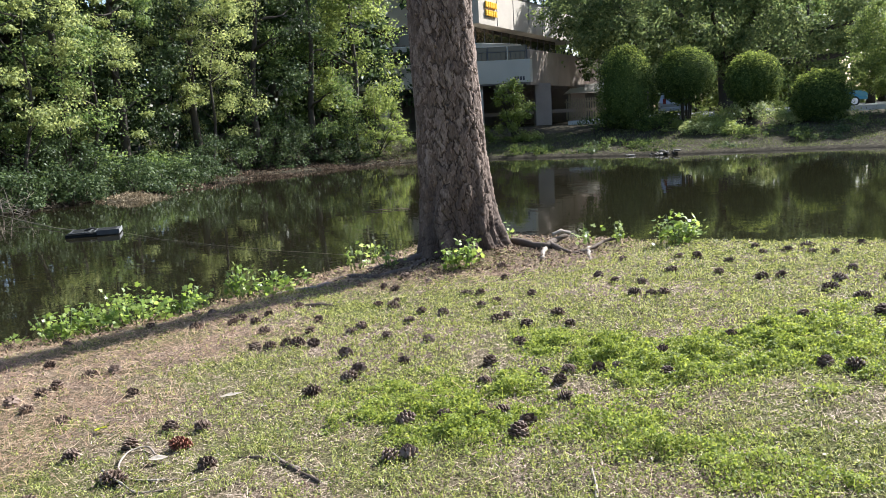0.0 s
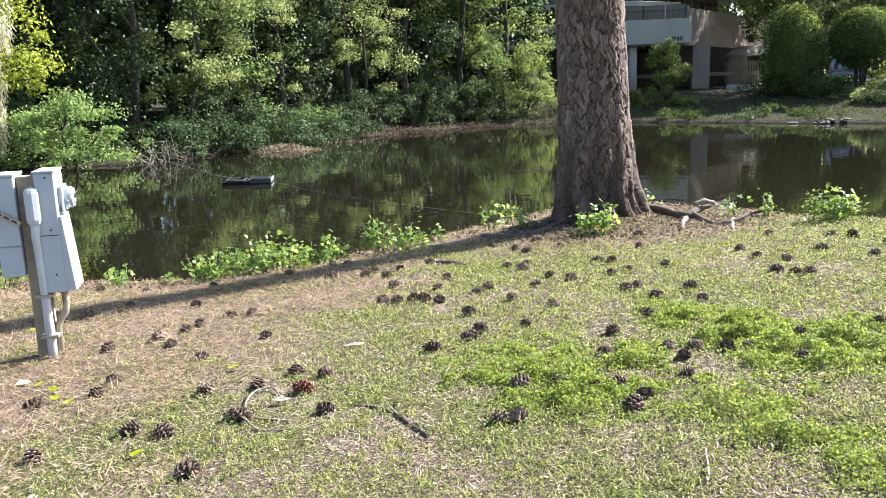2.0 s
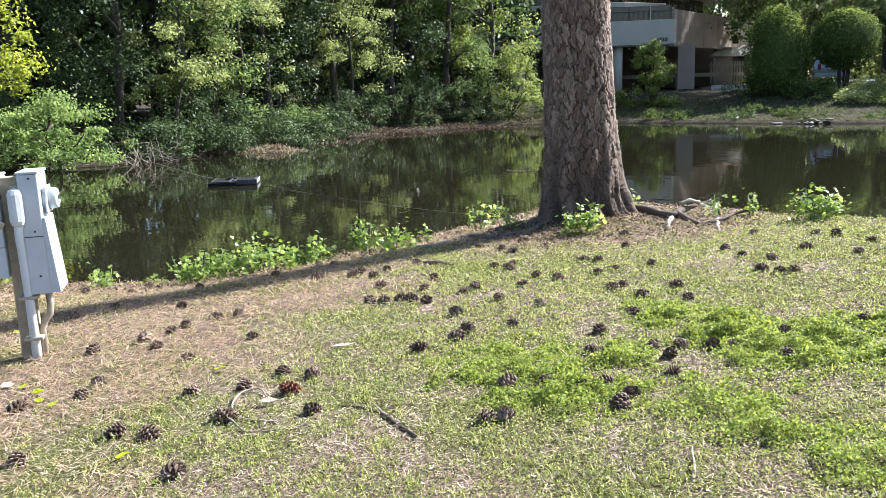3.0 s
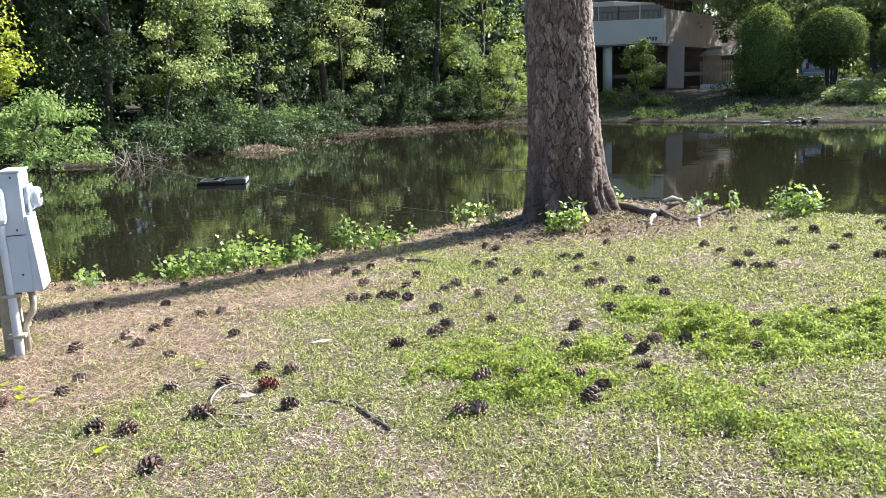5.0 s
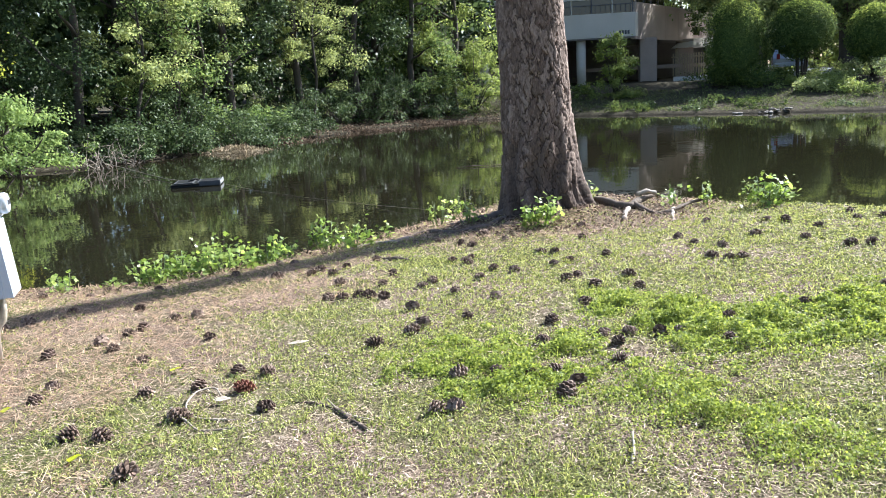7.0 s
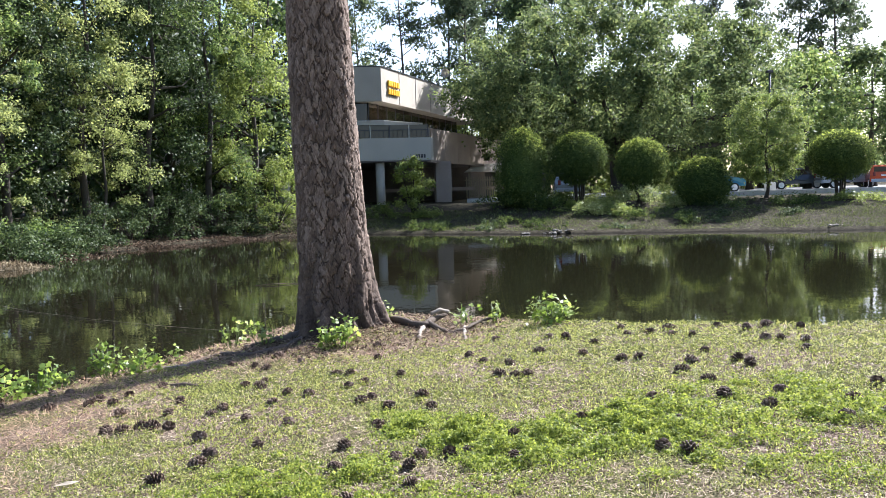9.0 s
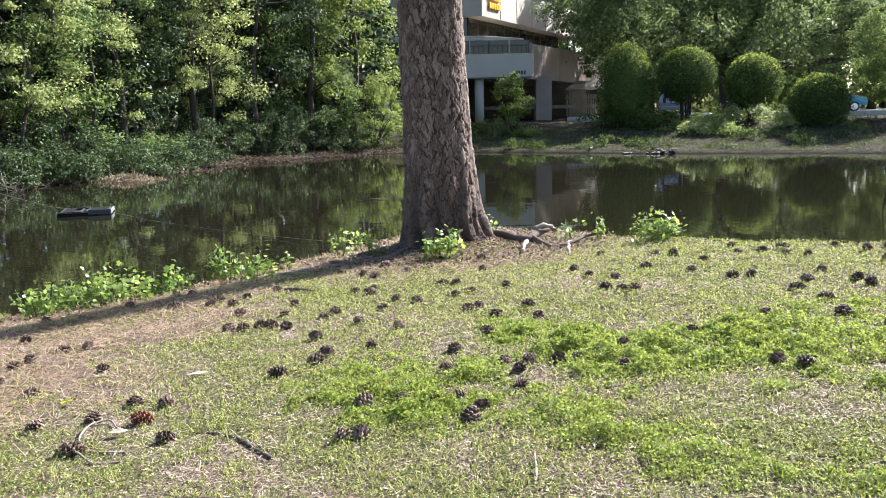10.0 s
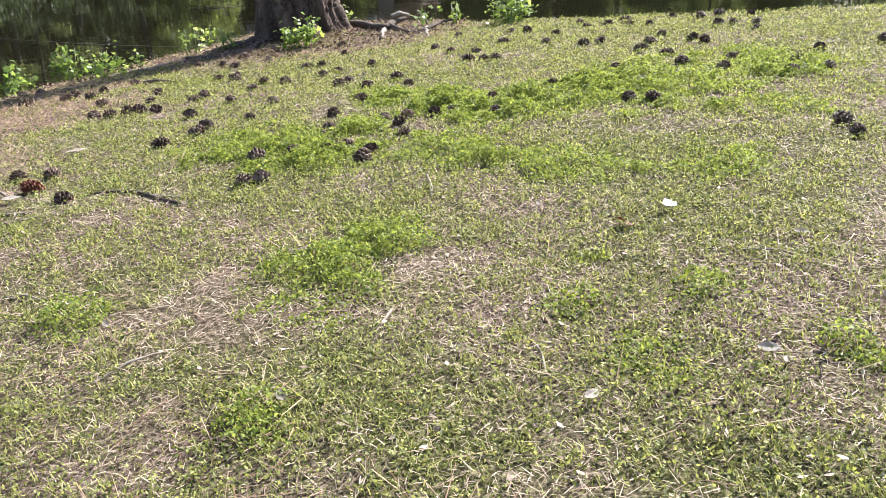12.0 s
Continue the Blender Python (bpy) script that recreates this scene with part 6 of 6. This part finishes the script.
# ---- the far bank's grass and the car park ----
BANK_GRASS = leafy("bank_grass_blades", (0.032, 0.042, 0.016), (0.075, 0.094, 0.034), (0.17, 0.19, 0.078), 0.25, 0.95, 0.0)


def far_grass():
    rng = np.random.default_rng(660)
    n = 270000
    x, y = rng.uniform(-4, 46, n), rng.uniform(26, 62, n)
    d = pond_distance(x, y)
    k = (d > 0.7) & (d < 7.5) & (y > 20) & (rng.uniform(0, 1, n) < np.clip(0.5 + 0.8 * wobble(x, y, 1.2, 4.0) + 0.06 * d, 0.15, 1))
    x, y = x[k], y[k]
    blades(rng, x, y, 0.11, 0.0155, 1.0, "bank_grass", BANK_GRASS, "rough grass and weeds on the far bank", "grass", segs=1)


far_grass()
LOT_Z = 0.66
bm = bmesh.new()
prism(bm, [at_view(0.055, 54.0), at_view(0.30, 50.5), at_view(0.75, 45.5), at_view(1.05, 70), at_view(0.5, 84), at_view(0.1, 84)], 0.2, LOT_Z)
tagged(part("car_park", bm, ASPHALT), "sunlit pale asphalt car park beyond the bank", "car park", kind="structure")
KERB = solid("kerb_concrete", (0.5, 0.49, 0.46), 0.85, scale=3, vary=0.2)
for a0, d0, a1, d1 in ((0.055, 54.0, 0.30, 50.5), (0.30, 50.5, 0.75, 45.5)):
    p, q = at_view(a0, d0), at_view(a1, d1)
    dx, dy = q[0] - p[0], q[1] - p[1]
    ln = math.hypot(dx, dy)
    nx, ny = dy / ln * 0.15, -dx / ln * 0.15
    bm = bmesh.new(); prism(bm, [(p[0] + nx, p[1] + ny), (q[0] + nx, q[1] + ny), q, p], 0.2, LOT_Z + 0.13)
    bmesh.ops.recalc_face_normals(bm, faces=bm.faces)
    tagged(part("kerb", bm, KERB), "pale concrete kerb along the car park", "kerb", kind="structure")

TYRE = solid("tyre_rubber", (0.02, 0.02, 0.02), 0.8)
RIM = solid("alloy_rim", (0.55, 0.56, 0.58), 0.3, 0.8)
RED_LAMP = solid("red_lamp", (0.2, 0.02, 0.015), 0.2)
CLEAR_LAMP = solid("clear_lamp", (0.8, 0.8, 0.78), 0.15)


def car(x, y, turn, paint, label, z=LOT_Z, l=4.5, w=1.84, h=1.66):
    """A small estate car: shaped body, glazing, wheels and lamps."""
    root = empty("parked_car", x, y, z, turn)
    tagged(root, label, "car", "parked cars")
    side = [(-0.49, 0.25), (-0.5, 0.52), (-0.485, 0.63), (-0.455, 0.93), (-0.41, 0.99), (0.08, 1.0), (0.23, 0.68), (0.44, 0.6), (0.495, 0.5), (0.5, 0.25)]
    bm = bmesh.new()
    rows = []
    for s in (-1, -0.86, 0.86, 1):
        inner = abs(s) < 1
        rows.append([bm.verts.new((px * l, s * w / 2 * (0.84 if pz > 0.66 else 1.0), (pz * h if inner or pz <= 0.66 else pz * h - 0.06))) for px, pz in side])
    for a, b in zip(rows, rows[1:]):
        for k in range(len(side) - 1):
            bm.faces.new((a[k], a[k + 1], b[k + 1], b[k]))
        bm.faces.new((a[-1], a[0], b[0], b[-1]))
    bm.faces.new(rows[0]); bm.faces.new(rows[-1][::-1])
    bmesh.ops.recalc_face_normals(bm, faces=bm.faces)
    bmesh.ops.bevel(bm, geom=bm.edges[:], offset=0.03, segments=2, affect="EDGES")
    body = part("body", bm, paint, root)
    for s in (-1, 1):
        for x0, x1 in ((-0.42, -0.24), (-0.22, -0.04), (-0.02, 0.12)):
            bm = bmesh.new()
            yy = s * (w / 2 * 0.86 + 0.012)
            pts = [(x0 * l, yy, 0.69 * h), (x1 * l + (0.2 if x1 > 0.1 else 0), yy, 0.69 * h), (x1 * l - (0.1 if x1 > 0.1 else 0), yy, 0.92 * h), (x0 * l, yy, 0.92 * h)]
            bm.faces.new([bm.verts.new(p) for p in pts])
            bmesh.ops.solidify(bm, geom=bm.faces[:], thickness=0.02)
            part("side_window", bm, GLASS, body)
        part("tail_lamp", box(bmesh.new(), -0.5 * l - 0.02, -0.47 * l, s * w * 0.36 - 0.09, s * w * 0.36 + 0.09, 0.5 * h, 0.68 * h, 0.015), RED_LAMP, body)
        part("head_lamp", box(bmesh.new(), 0.46 * l, 0.49 * l + 0.02, s * w * 0.35 - 0.13, s * w * 0.35 + 0.13, 0.44 * h, 0.53 * h, 0.015), CLEAR_LAMP, body)
        for px in (-0.3, 0.31):
            bm = bmesh.new(); tube(bm, [(px * l, s * (w / 2 - 0.2), 0.33), (px * l, s * (w / 2 + 0.015), 0.33)], 0.33, 24)
            wheel = part("wheel", bm, TYRE, root)
            bm = bmesh.new(); tube(bm, [(px * l, s * (w / 2 + 0.012), 0.33), (px * l, s * (w / 2 + 0.03), 0.33)], 0.22, 20)
            part("rim", bm, RIM, wheel)
    bm = bmesh.new(); box(bm, -0.487 * l, -0.466 * l, -w * 0.36, w * 0.36, 0.69 * h, 0.9 * h, 0.004)
    part("rear_window", bm, GLASS, body)
    part("rear_bumper", box(bmesh.new(), -0.51 * l, -0.47 * l, -w * 0.46, w * 0.46, 0.24 * h, 0.38 * h, 0.03), GREY_BOX, body)
    part("number_bar", box(bmesh.new(), -0.512 * l, -0.5 * l, -0.2, 0.2, 0.5 * h, 0.56 * h), CLEAR_LAMP, body)


def paint(name, c):
    m = solid(name, c, 0.25, 0.3, scale=2, vary=0.05, bump=0)
    return m


TEAL, SILVER, DARK_PAINT, ORANGE = paint("teal_paint", (0.06, 0.2, 0.25)), paint("silver_paint", (0.42, 0.43, 0.45)), paint("dark_paint", (0.06, 0.065, 0.075)), paint("orange_paint", (0.6, 0.1, 0.03))
x, y = at_view(0.352, 60.0); car(x, y, -12, TEAL, "teal compact car parked in the sun")
x, y = at_view(0.178, 53.5); car(x, y, 74, SILVER, "silver estate car seen from behind a round bush")
x, y = at_view(0.455, 66.0); car(x, y, -14, DARK_PAINT, "dark car parked under the far trees")
x, y = at_view(0.52, 64.0); car(x, y, -14, SILVER, "silver car parked under the far trees")
x, y = at_view(0.56, 62.0); car(x, y, 60, ORANGE, "orange-red car at the far side of the car park")


def lamp_pole():
    x, y = at_view(0.4245, 50.0)
    root = empty("street_lamp", x, y, LOT_Z)
    tagged(root, "dark car-park lamp post with a box head", "lamp post")
    bm = bmesh.new(); tube(bm, [(0, 0, 0), (0, 0, 7.3)], [0.09, 0.06], 10)
    part("pole", bm, STEEL, root)
    part("base", box(bmesh.new(), -0.25, 0.25, -0.25, 0.25, 0, 0.6, 0.03), KERB, root)
    bm = bmesh.new(); box(bm, -0.22, 0.16, -0.14, 0.14, 7.2, 7.36, 0.03)
    part("lamp_head", bm, STEEL, root)


lamp_pole()


def garden_shelter():
    """A slatted fence and a small pale-roofed shelter beside the office's parking level."""
    x, y = at_view(0.082, 66.0)
    root = empty("garden_shelter", x, y, LOT_Z, -10)
    tagged(root, "small shelter with a pale pitched roof and slatted fence", "shelter")
    for px in (-1.6, 1.6):
        for py in (-1.0, 1.0):
            part("post", box(bmesh.new(), px - 0.06, px + 0.06, py - 0.06, py + 0.06, 0, 2.1), POST, root)
    bm = bmesh.new()
    v = [bm.verts.new(p) for p in ((-2, -1.3, 2.1), (2, -1.3, 2.1), (2, 1.3, 2.1), (-2, 1.3, 2.1), (-1.2, 0, 2.75), (1.2, 0, 2.75))]
    for q in ((0, 1, 5, 4), (2, 3, 4, 5), (1, 2, 5), (3, 0, 4), (3, 2, 1, 0)):
        bm.faces.new([v[i] for i in q])
    part("roof", bm, CONCRETE, root, "pale hipped roof")
    for k in range(22):
        part("slat", box(bmesh.new(), -1.9 + 0.18 * k, -1.8 + 0.18 * k, -1.34, -1.31, 0.1, 1.7), POST, root)
    part("rail", box(bmesh.new(), -2.0, 2.1, -1.308, -1.27, 1.4, 1.5), POST, root)


garden_shelter()
